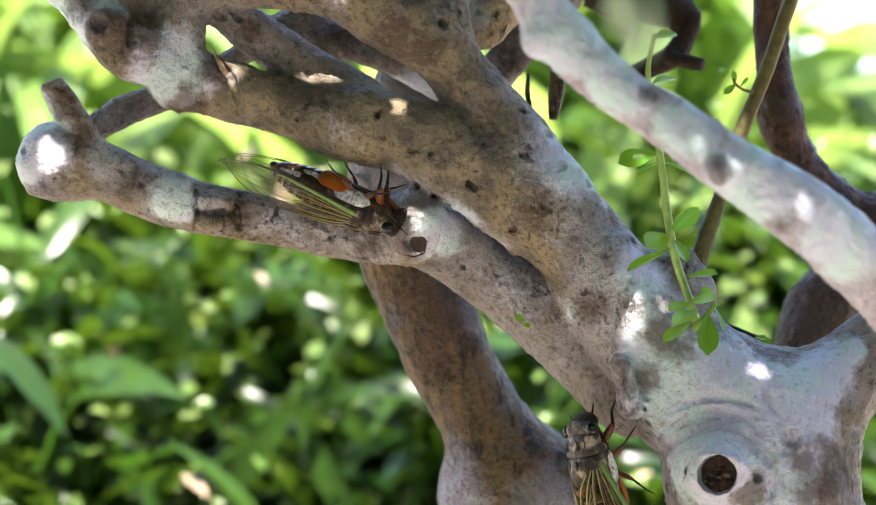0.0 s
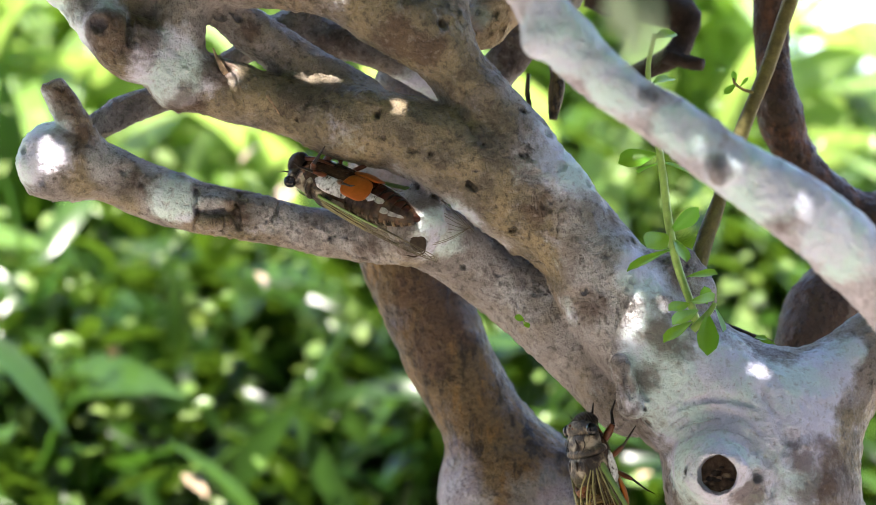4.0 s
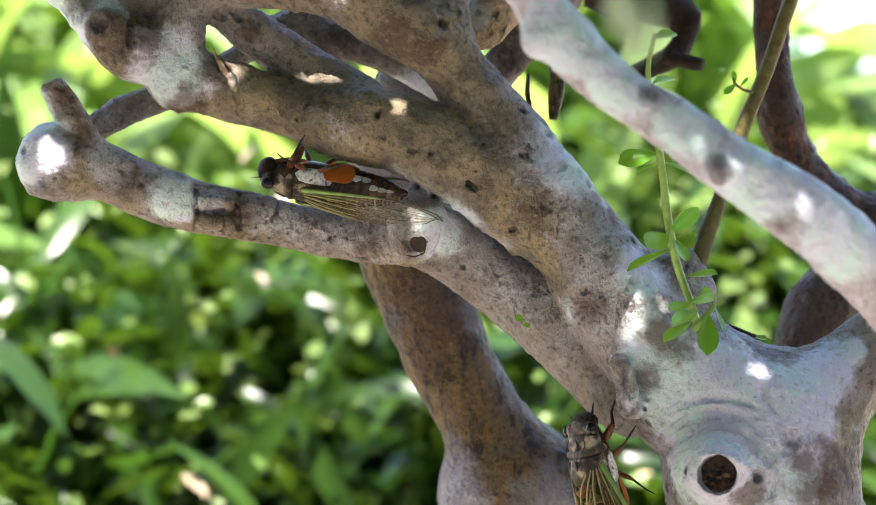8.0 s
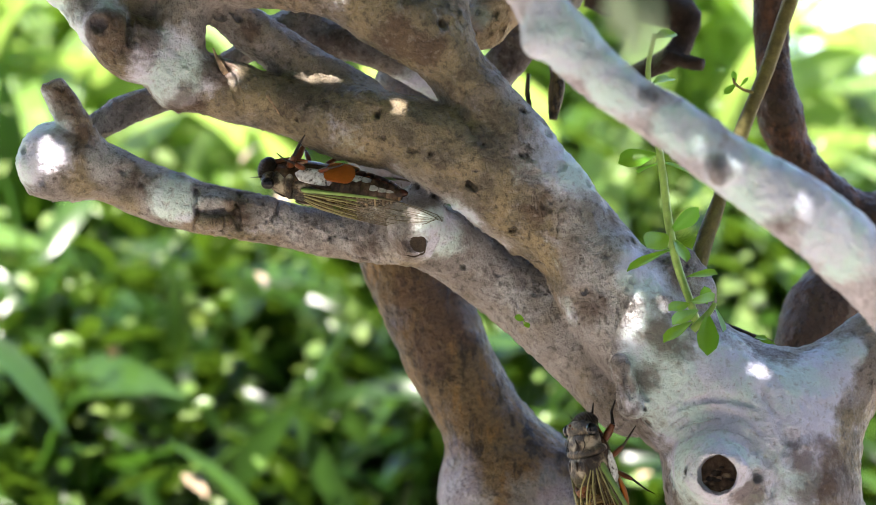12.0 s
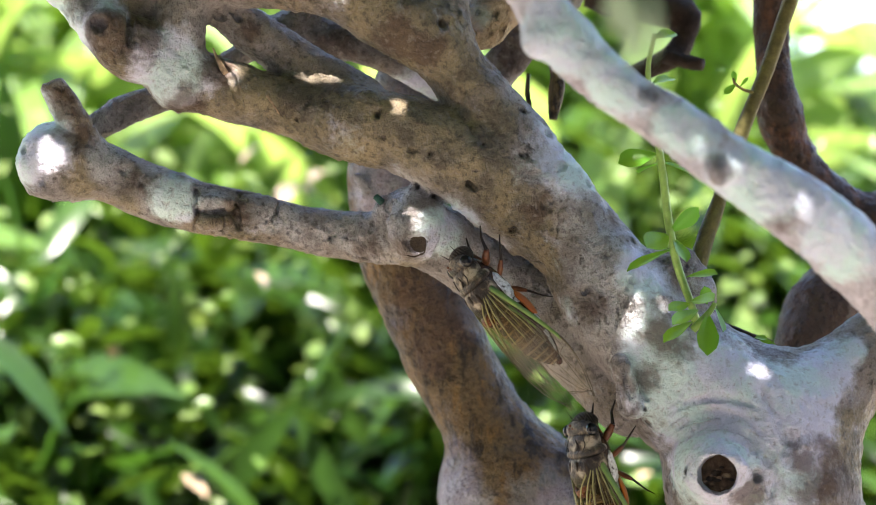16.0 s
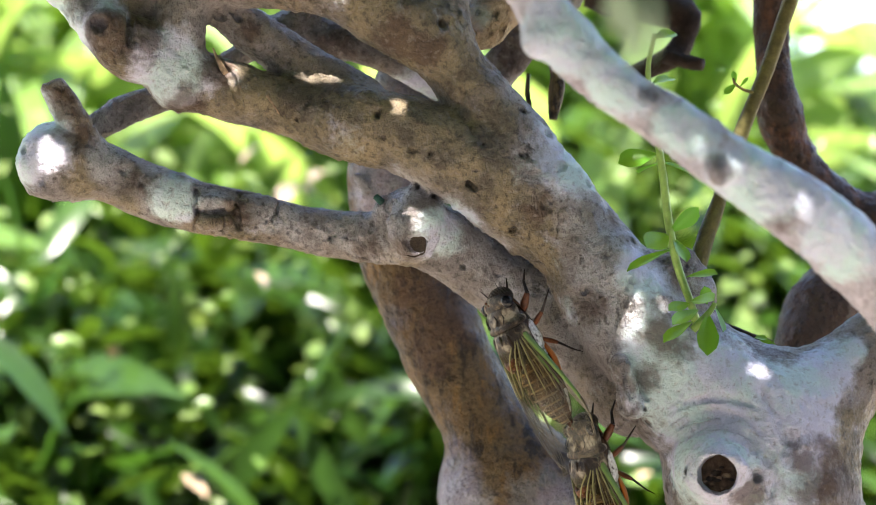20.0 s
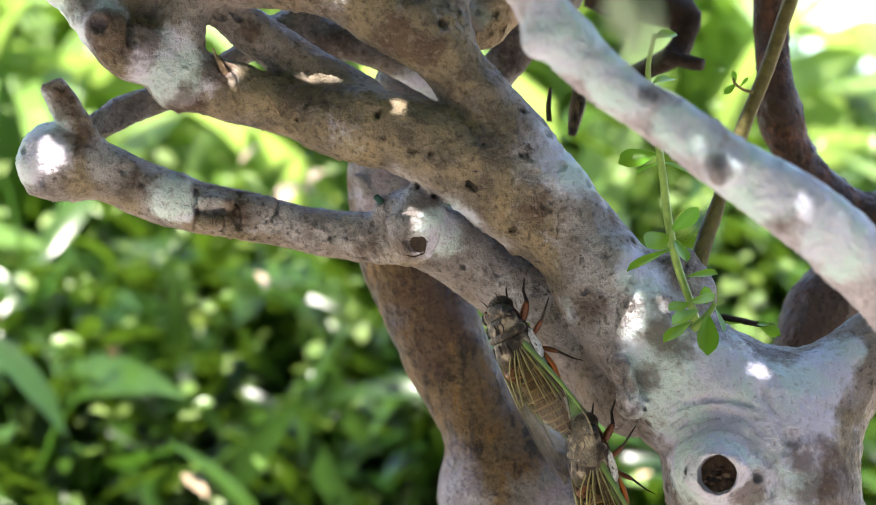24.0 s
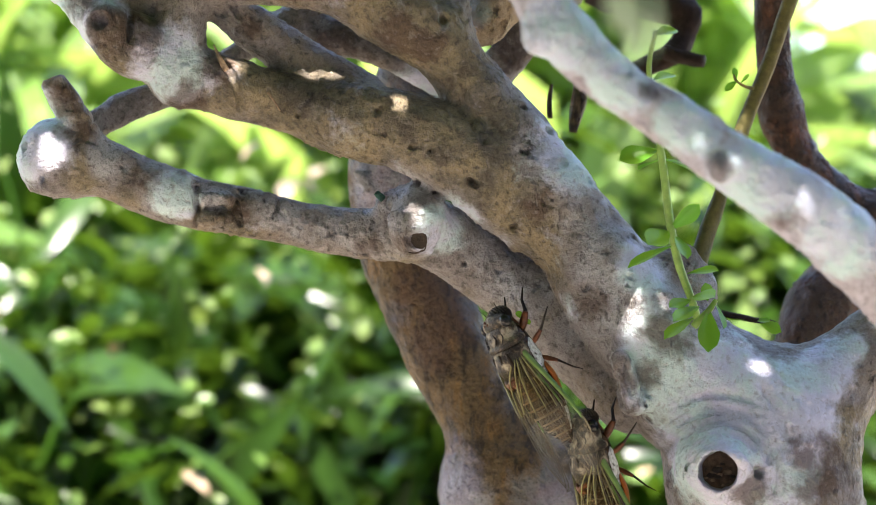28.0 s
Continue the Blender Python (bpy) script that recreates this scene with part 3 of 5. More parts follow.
        x, z = hx + hr * (1.08 if math.cos(w) > 0 else 0.95) * math.cos(w), hz + hr * 0.95 * math.sin(w)
        lip.append((x, b.front(x, z, 0.3), z, 1.3))
    b.grow(lip, 0, 1.5, 3)
    b.carve([(81.2, -46.0, -64.8, 5.7), (83.1, -32.0, -65.6, 5.3), (84.6, -27.0, -65.3, 4.3)], 0.8)
    # ring-shaped swelling round the old cut
    for rad, a0, a1, wide, sink in ((14.8, 8, 165, 0.9, 0.35), (12.6, 30, 140, 0.5, 0.25), (18.6, 40, 150, 0.6, 0.15), (23.5, 60, 128, 0.6, 0.1)):
        ring = []
        for k in range(9):
            w = radians(a0 + (a1 - a0) * k / 8)
            ring.append((hx - 1.0 + rad * math.cos(w), hz + 1.5 + rad * 0.95 * math.sin(w), wide * (1 - 0.6 * abs(k / 4 - 1))))
        b.score(ring, sink, 1.4)
    b.score([(95.2, -49.2, 0.5), (85.9, -50.3, 0.5), (76.6, -53.3, 0.5), (72.0, -59.1, 0.5), (70.3, -67.6, 0.5)], 0.3, 1.2)
    b.score([(98.8, -57.4, 0.5), (100.5, -64.2, 0.5), (99.5, -72.7, 0.5)], 0.3, 1.2)
    b.score([(73.2, -72.7, 0.5), (74.4, -62.5, 0.5), (79.5, -56.5, 0.5), (87.6, -55.3, 0.5), (94.4, -59.1, 0.5)], 0.2, 1.2)
    b.score([(96.1, -40.4, 0.5), (101.2, -48.9, 0.7), (105.4, -57.4, 0.7)], -0.1, 2.0)
    for x, z, r in ((94.9, -66.2, 1.9), (-102.5, 68.9, 2.9), (1.0, 69.6, 1.7), (-120.9, 21.6, 1.7), (-126.3, 31.2, 1.4), (25.6, 43.1, 0.9), (34.1, 36.8, 0.9), (-18.5, 41.9, 1.0),
                    (-74.5, 19.0, 1.0), (13.8, 32.3, 0.8), (-2.4, 30.0, 0.8), (7.8, -4.4, 0.8), (-47.4, 20.7, 0.5)):
        b.pit(x, z, r)
    # small torn scars, two or three dents side by side
    rng = random.Random(21)
    for x, z, r in ((10.4, 20.0, 1.2), (-7.0, 31.5, 0.8), (37.5, 27.5, 1.0), (46.8, 21.5, 1.4), (3.5, 18.5, 0.6), (-30.0, 38.0, 0.6), (-44.0, 41.5, 0.6), (22.0, 6.0, 0.7), (33.0, 14.0, 0.8), (25.0, 30.0, 0.8),
                    (8.0, 47.0, 0.8), (51.0, -2.0, 0.7), (-20.0, 7.5, 0.5), (-33.0, 6.0, 0.6), (18.0, -8.0, 0.7), (30.0, -12.0, 0.6), (-86.0, 22.0, 0.7), (-97.0, 26.0, 0.6), (-52.0, 10.5, 0.6), (58.0, -10.0, 0.6), (44.0, -12.0, 0.7)):
        r *= 0.75
        for q in range(3):
            a, e = x + rng.uniform(-1.4, 1.4), z + rng.uniform(-1.6, 1.6)
            b.score([(a - 0.5 * r, e + r, r * 0.45), (a, e, r * 0.75), (a + 0.4 * r, e - r, r * 0.4)], 0.3, 0.6)
    for k in range(14):
        x, z = -108.0 + rng.uniform(-4.5, 4.0), 35.5 + rng.uniform(-4, 4.5)
        b.score([(x - 0.2, z + 0.5, 0.35), (x, z, rng.uniform(0.4, 0.8)), (x + 0.2, z - 0.5, 0.35)], 0.4, 0.5)
    for k in range(5):
        x = -117.0 + 1.4 * k
        b.score([(x, 50.5, 0.3), (x + 2.2, 45.0, 0.45), (x + 4.2, 40.0, 0.25)], 0.2, 0.5)
    for x, z in ((-66.0, 76.0), (-63.5, 74.5), (-67.5, 72.5), (-61.5, 72.0)):
        b.score([(x - 1.0, z + 1.2, 0.4), (x, z, 0.7), (x + 1.4, z - 0.6, 0.4)], 0.4, 0.5)
    b.score([(-93.7, 71.6, 1.5), (-93.4, 66.5, 1.5), (-93.7, 62.5, 0.8)], 0.6)
    b.score([(-7.1, 2.7, 3.4), (-6.8, 2.5, 3.4)], 0.4)
    b.score([(-14.6, 14.5, 0.4), (-16.4, 8.0, 0.5), (-15.0, 2.0, 0.4)], 0.0, 1.0)
    b.score([(-1.0, 14.5, 0.4), (1.2, 6.0, 0.5), (-2.0, -2.6, 0.6), (-7.0, -4.6, 0.5)], 0.15)
    b.score([(55.6, -32.5, 0.4), (56.2, -38.0, 0.8), (57.8, -44.0, 0.5)], 0.4)
    b.score([(57.2, -33.0, 0.8), (60.4, -38.7, 1.1), (62.6, -44.1, 0.9)], 0.8)
    b.score([(52.3, -35.3, 0.7), (53.6, -40.4, 0.8), (55.3, -46.3, 0.7)], 0.4)
    b.score([(60.4, -40.4, 0.5), (62.1, -46.3, 0.7), (60.1, -51.4, 0.5)], 0.2)
    b.score([(-74.7, 19.4, 0.7), (-74.2, 17.0, 1.2), (-74.9, 14.6, 1.0), (-74.0, 11.0, 1.0), (-75.4, 7.0, 0.7)], 0.9)
    b.score([(-74.0, 13.2, 0.9), (-71.0, 12.2, 0.8), (-66.5, 12.4, 0.7), (-62.8, 11.9, 0.8)], 0.7)
    b.score([(-58.4, 19.4, 0.5), (-60.8, 17.3, 0.8), (-62.3, 14.3, 0.8), (-62.0, 11.5, 1.1), (-61.1, 7.5, 0.7)], 0.8)
    b.score([(-73.3, 11.5, 0.7), (-75.0, 9.5, 0.7), (-75.4, 6.8, 0.5)], 0.4)
    b.score([(-61.8, 18.2, 0.7), (-55.0, 17.7, 0.5), (-49.6, 16.3, 0.7), (-50.3, 12.9, 0.7), (-47.4, 9.7, 0.5)], 0.2)
    b.score([(-14.3, 23.8, 0.7), (-6.6, 20.4, 0.8), (1.0, 16.0, 0.8), (10.4, 9.5, 1.0), (18.8, 2.5, 1.0), (25.6, -3.1, 0.7)], 0.1)
    b.score([(-68.6, 60.6, 1.0), (-63.5, 53.8, 1.0), (-60.9, 47.0, 0.8), (-60.4, 41.9, 0.7)], 0.4)
    b.score([(2.7, 41.9, 0.7), (8.7, 39.0, 0.7), (10.5, 35.1, 0.5)], 0.0, 1.2)
    return wood_parts(b, ["trunk", "arm", "main_limb", "burled_limb", "top_limb", "joining_branch", "low_limb"], shrub, BARK, LICHEN, STAIN, 0.75, UMBER_SHADE, PALE)


def rear_wood():
    b = Body((-40, 20, -92), (60, 105, 90), 1.0)
    b.grow([(-4.4, 60.0, 94.4, 11.1), (-7.2, 60.0, 72.3, 9.6), (-10.9, 60.0, 52.0, 11.4), (-15.5, 60.0, 26.2, 14.4), (-12.2, 60.0, 0.4, 14.7), (-3.1, 60.0, -19.9, 14.6), (3.3, 60.0, -34.7, 14.0), (9.4, 60.0, -45.7, 13.6),
            (15.5, 60.0, -56.8, 14.4), (20.7, 61.0, -67.9, 17.3), (24.2, 62.0, -80.0, 23.3), (27.0, 64.0, -101.5, 27.8)], 0, 5)
    b.grow([(22.3, 62.0, -74.1, 14.8), (40.6, 58.0, -80.3, 13.2), (61.4, 52.0, -89.3, 12.4)], 0, 14)
    b.grow([(-21.1, 48.0, 18.2, 2.5), (-26.1, 46.0, 24.3, 1.8)], 0, 3)
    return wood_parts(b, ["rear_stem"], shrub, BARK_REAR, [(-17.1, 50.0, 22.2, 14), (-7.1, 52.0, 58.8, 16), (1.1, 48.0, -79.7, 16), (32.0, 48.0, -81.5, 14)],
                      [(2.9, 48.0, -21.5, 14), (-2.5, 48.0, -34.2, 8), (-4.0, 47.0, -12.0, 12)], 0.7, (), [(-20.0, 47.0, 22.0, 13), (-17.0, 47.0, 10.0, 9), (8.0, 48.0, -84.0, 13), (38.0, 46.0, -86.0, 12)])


def side_wood():
    b = Body((-112, 2, 20), (50, 60, 92), 0.9)
    b.grow([(-111.5, 18.0, 37.3, 3.5), (-97.6, 20.0, 45.1, 4.4), (-83.9, 24.0, 50.8, 4.2), (-63.0, 28.0, 62.6, 3.9), (-47.1, 30.0, 73.4, 3.9), (-32.9, 34.0, 84.5, 4.3)], 0, 3)
    b.grow([(-61.6, 34.0, 70.2, 4.7), (-47.3, 34.0, 70.9, 5.0), (-32.9, 34.0, 68.4, 5.7), (-15.1, 36.0, 63.2, 5.9), (-0.7, 44.0, 56.5, 6.2)], 1, 3)
    b.grow([(40.7, 40.0, 83.3, 6.1), (28.2, 42.0, 69.0, 6.5), (17.4, 44.0, 56.5, 6.2), (2.9, 52.0, 46.0, 6.2)], 3, 3)
    return wood_parts(b, ["rear_branch", "rear_branch", "rear_branch", "rear_branch"], shrub, BARK, [(-6.1, 40.0, 54.4, 10), (13.2, 10.0, 73.5, 5)], [(-32.7, 28.0, 64.4, 12), (26.2, 36.0, 65.0, 14)], 0.7)


def cut_wood():
    b = Body((0, -2, 50), (45, 45, 95), 0.8)
    b.grow([(25.0, 26.0, 89.1, 9.9), (19.6, 22.0, 79.0, 9.2), (14.8, 18.0, 71.4, 8.1)], 0, 3)
    b.score([(13.2, 75.0, 0.5), (11.2, 68.2, 0.5), (12.2, 62.5, 0.5)], 0.3)
    b.score([(18.0, 75.9, 0.5), (16.3, 68.2, 0.5), (15.6, 61.8, 0.5)], 0.3)
    b.score([(20.5, 71.6, 0.5), (19.4, 66.2, 0.5)], 0.3)
    return wood_parts(b, ["cut_branch"], shrub, PEELED, [(9.7, 8.0, 75.1, 7)], [], 0.8)


def dark_wood():
    b = Body((90, 30, -70), (190, 100, 92), 1.0)
    b.grow([(109.5, 60.0, 90.7, 6.3), (110.2, 60.0, 72.3, 5.7), (111.0, 60.0, 55.7, 6.1), (113.2, 60.0, 41.8, 7.4), (121.2, 62.0, 28.1, 6.3), (134.4, 64.0, 15.2, 7.4), (149.5, 66.0, 4.1, 9.6)], 0, 4)
    b.grow([(151.4, 66.0, 11.5, 10.4), (138.7, 62.0, -5.2, 10.7), (127.6, 58.0, -18.9, 12.5), (121.0, 54.0, -32.6, 11.4), (115.7, 48.0, -52.4, 10.9)], 0, 6)
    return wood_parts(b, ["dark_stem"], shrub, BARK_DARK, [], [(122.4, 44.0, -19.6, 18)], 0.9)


def front_wood():
    b = Body((10, -150, -50), (160, -30, 92), 0.9)
    b.grow([(21.7, -118.0, 76.0, 6.5), (28.3, -118.0, 64.1, 6.8), (38.0, -118.0, 52.2, 7.4), (48.4, -118.0, 42.6, 6.8), (59.5, -118.0, 35.6, 6.8), (75.1, -118.0, 24.8, 8.0), (89.4, -116.0, 15.9, 8.9),
            (104.1, -112.0, 5.5, 9.6), (120.3, -104.0, -8.8, 10.0), (138.0, -90.0, -25.9, 10.2), (156.2, -60.0, -42.9, 10.6)], 0, 3)
    b.grow([(26.0, -122.0, 55.6, 3.2)], 0, 6)
    b.grow([(74.2, -126.0, 20.8, 3.2)], 0, 5)
    return wood_parts(b, ["front_limb"], shrub, BARK_PALE_LIT,
                      [(33.1, -128.0, 57.4, 14), (65.3, -128.0, 33.9, 11), (85.7, -128.0, 19.3, 15), (106.8, -124.0, 4.7, 14), (47.7, -128.0, 44.2, 12)],
                      [(73.3, -128.0, 20.8, 6), (91.1, -120.0, 9.2, 6), (55.9, -126.0, 42.1, 4)], 0.7)


main_wood()
rear_wood()
side_wood()
cut_wood()
dark_wood()
front_wood()


def bark_tube(name, rows, material, parent, sides=14, sub=8, rough=0.4, label=""):
    """A round stem with bark relief."""
    v, f = tube(rows, sides, sub)
    v = np.array(v)
    c = spline(rows, sub)[:, :3].repeat(sides, axis=0)
    out = v - c
    v = v + out * (0.10 * rough * vnoise(v, 9, 5) + 0.06 * rough * vnoise(v, 3, 7))[:, None] * 3
    return mesh_part(name, [tuple(p) for p in v], f, material, parent, label)


# stems go down to the soil, below the fork
bark_tube("trunk_base", [(113.0, 0.0, -85.8, 28.9), (118, 4, -200, 31), (112, 8, -500, 34), (108, 10, -860, 44), (108, 10, -1010, 62)], BARK, shrub, 28, 10)
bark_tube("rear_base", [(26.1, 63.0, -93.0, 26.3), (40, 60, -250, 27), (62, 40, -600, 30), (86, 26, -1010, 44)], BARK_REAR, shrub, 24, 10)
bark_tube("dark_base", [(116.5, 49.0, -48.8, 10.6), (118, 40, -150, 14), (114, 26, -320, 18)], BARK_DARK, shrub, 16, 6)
bark_tube("front_base", [(146.4, -78.0, -34.1, 10.0), (176, -30, -90, 14), (140, 0, -240, 18)], BARK, shrub, 16, 8)

# cut faces and worn wood
def cut_face(c, toward, r, material, parent, seed):
    """A sawn or rotted face: a dished disc with rings and an uneven rim."""
    rng = random.Random(seed)
    t = Vector(toward).normalized()
    a = t.orthogonal().normalized()
    b = t.cross(a)
    v, f = [tuple(Vector(c))], []
    seg, rings = 22, 6
    for i in range(1, rings + 1):
        for j in range(seg):
            w = 2 * math.pi * j / seg
            rr = r * i / rings * (1 + (0.08 * rng.uniform(-1, 1) if i == rings else 0.02 * rng.uniform(-1, 1)))
            h = 0.18 * r * (i / rings) ** 2 + rng.uniform(-0.04, 0.04) * r
            v.append(tuple(Vector(c) + a * rr * math.cos(w) + b * rr * math.sin(w) + t * h))
    for j in range(seg):
        f.append((0, 1 + j, 1 + (j + 1) % seg))
        for i in range(rings - 1):
            o = 1 + i * seg
            f.append((o + j, o + seg + j, o + seg + (j + 1) % seg, o + (j + 1) % seg))
    return mesh_part("cut_face", v, f, material, parent)


cut_face((-7.2, -9.5, 2.7), (-0.1, -1, -0.1), 4.0, CUT_DARK, shrub, 1)
cut_face((-118.1, -6.0, 51.1), (-0.35, -0.45, 0.9), 3.2, CUT_WOOD, shrub, 2)
cut_face((83.9, -28.0, -65.9), (-0.2, -1, 0.2), 5.6, CUT_CRUMB, shrub, 3)


def crumbs():
    """Rotten chips lying in the old hollow."""
    rng = random.Random(4)
    for k in range(16):
        a, r = rng.uniform(0, 2 * math.pi), 4.4 * math.sqrt(rng.random())
        x, z = 83.4 + r * math.cos(a), -66.2 + r * math.sin(a) - 0.4
        q = rng.uniform(0.5, 1.3)
        mesh_part("wood_chip", *ball((x, -29.2 - rng.uniform(0, 1.2), z), (q, q * 0.6, q * rng.uniform(0.5, 1.0)), 6, 4, lambda u, v, w: (round(u * 1.6) / 1.6, v, w)), rng.choice((CUT_CRUMB, CUT_DARK, CUT_WOOD)), shrub)


crumbs()


# ---- shoots ----
def leaf_shape(length, width, blunt=0.55, fold=0.25, droop=0.15, rows=7, thick=0.0):
    """A leaf along +Y, face up (+Z), with a folded midrib. blunt: where it is widest."""
    v, f = [], []
    for i in range(rows + 1):
        s = i / rows
        w = width / 2 * (max(s, 0.0) / blunt) ** 0.8 * 1.0 if s < blunt else width / 2 * math.sqrt(max(0.0, 1 - ((s - blunt) / (1 - blunt)) ** 2))
        w = max(w, 0.02 * width)
        z = -droop * length * s * s
        y = length * s
        v += [(-w, y, z + w * fold), (-w * 0.5, y, z + w * fold * 0.35), (0, y, z - 0.02 * length), (w * 0.5, y, z + w * fold * 0.35), (w, y, z + w * fold)]
    for i in range(rows):
        for j in range(4):
            a = i * 5 + j
            f.append((a, a + 1, a + 6, a + 5))
    return v, f


def shoot_leaf(parent, base, tip, face, width, blunt=0.6, fold=0.2, droop=0.12):
    """A leaf part from its base to its tip whose upper side looks along face."""
    base, tip = Vector(base), Vector(tip)
    y = (tip - base)
    length = y.length
    y.normalize()
    z = Vector(face)
    z = (z - y * z.dot(y)).normalized()
    x = y.cross(z)
    v, f = leaf_shape(length, width, blunt, fold, droop)
    m = Matrix((x, y, z)).transposed()
    return mesh_part("leaf", [tuple(base + m @ Vector(p)) for p in v], f, SHOOT_LEAF, parent)


def green_shoot():
    v, f = tube([(78.6, -14.0, -22.5, 1.5), (75.9, -23.0, -15.6, 1.2), (71.4, -27.0, -3.8, 1.3), (68.6, -30.0, 8.6, 1.3), (66.6, -32.0, 23.5, 1.2), (64.1, -34.0, 39.2, 1.0), (62.0, -36.0, 53.1, 0.8), (63.8, -38.0, 64.5, 0.7)], 9, 6)
    stem = mesh_part("green_shoot", v, f, SHOOT_STEM, shrub, "fresh green shoot with small oval leaves")
    rows = [
        # base, tip, the way its upper side looks, width
        ((65.0, -32.0, 29.3), (53.5, -37.0, 27.2), (-0.1, -0.8, 0.6), 7.6),
        ((65.6, -32.0, 26.5), (59.5, -25.0, 24.9), (0, -0.3, 1), 5.0),
        ((66.3, -32.0, 26.8), (76.4, -27.0, 24.5), (0.1, -0.4, 0.9), 4.6),
        ((68.4, -30.0, 5.3), (62.0, -41.0, 2.6), (-0.3, -1, 0.1), 7.8),
        ((68.8, -30.0, 6.0), (77.2, -34.0, 12.6), (0.4, -0.9, -0.2), 6.0),
        ((69.9, -29.0, 4.5), (74.0, -35.0, -2.0), (0.6, -0.8, 0.1), 5.4),
        ((69.7, -29.0, 1.0), (55.7, -37.0, -3.6), (-0.1, -0.5, 0.9), 4.6),
        ((74.0, -27.0, -7.3), (82.3, -33.0, -5.3), (0, -0.6, 0.9), 5.0),
        ((75.6, -24.0, -14.4), (80.4, -37.0, -12.8), (0.1, -0.9, 0.4), 6.2),
        ((75.6, -24.0, -15.2), (68.9, -33.0, -16.1), (0, -0.8, 0.6), 4.4),
        ((78.0, -24.0, -17.1), (69.7, -39.0, -19.4), (-0.1, -0.8, 0.5), 5.2),
        ((76.4, -23.0, -20.6), (66.9, -35.0, -24.8), (-0.2, -0.7, 0.7), 4.8),
        ((80.8, -24.0, -18.1), (79.8, -35.0, -29.2), (0, -1, 0.1), 6.8),
        ((82.8, -23.0, -16.1), (85.8, -29.0, -23.0), (0.8, -0.5, 0.2), 4.6),
        ((80.8, -21.0, -15.6), (79.9, -25.0, -10.5), (0.2, -0.9, -0.3), 3.8),
        ((63.4, -35.0, 49.9), (70.2, -29.0, 52.9), (0, -0.5, 0.9), 5.5),
        ((63.6, -37.0, 62.9), (70.5, -33.0, 65.9), (0, -0.6, 0.8), 5.5),
    ]
    for b, t, face, w in rows:
        shoot_leaf(stem, b, t, face, w)
    v, f = tube([(76.2, -25.0, -23.1, 1.3), (81.0, -24.0, -18.1, 1.0), (83.0, -24.0, -15.1, 0.7)], 7, 4)
    mesh_part("side_shoot", v, f, SHOOT_STEM, stem)


def small_shoots():
    v, f = tube([(25.1, -13.0, -19.3, 0.4), (26.4, -15.0, -21.7, 0.3)], 6, 3)
    s = mesh_part("bud_shoot", v, f, SHOOT_STEM, shrub, "tiny pale green leaf bud on the limb")
    shoot_leaf(s, (26.1, -14.0, -20.3), (23.4, -17.0, -19.4), (0, -1, 0.3), 2.3, 0.5)
    shoot_leaf(s, (26.1, -14.0, -21.0), (27.4, -17.0, -22.4), (0.2, -1, 0.2), 1.9, 0.5)
    v, f = tube([(-19.2, -2.0, 17.2, 1.0), (-17.2, -3.0, 15.4, 1.2)], 7, 3)
    mesh_part("moss_stub", v, f, plain("moss", (0.05, 0.14, 0.10), 0.9, 0.4, 900, bump=0.001), shrub, "small mossy green stub")


def olive_shoot():
    rows = [(114.6, 12.0, 89.4, 2.4), (109.7, 12.0, 77.5, 2.4), (102.7, 12.0, 57.1, 2.4), (94.3, 10.0, 36.9, 2.4), (88.1, 6.0, 18.6, 2.4), (82.9, 3.0, 4.7, 2.8), (79.6, 0.0, -4.8, 3.1), (78.3, -2.0, -10.0, 3.8)]
    s = bark_tube("olive_shoot", rows, OLIVE_STEM, shrub, 12, 8, 0.25, "upright olive-brown woody shoot")
    v, f = tube([(97.9, 10.0, 50.0, 0.7), (94.7, 6.0, 50.6, 0.5), (92.0, 4.0, 52.2, 0.5), (91.2, 3.0, 53.9, 0.3)], 6, 4)
    tw = mesh_part("side_twig", v, f, OLIVE_STEM, s)
    shoot_leaf(tw, (92.0, 4.0, 52.2), (91.4, 3.0, 56.2), (0.4, -0.9, 0), 2.2)
    shoot_leaf(tw, (92.4, 4.0, 52.2), (88.4, 2.0, 49.2), (0.2, -0.9, 0.5), 2.4)
    shoot_leaf(tw, (93.5, 5.0, 51.4), (95.6, 2.0, 54.0), (-0.3, -0.9, 0), 1.2)


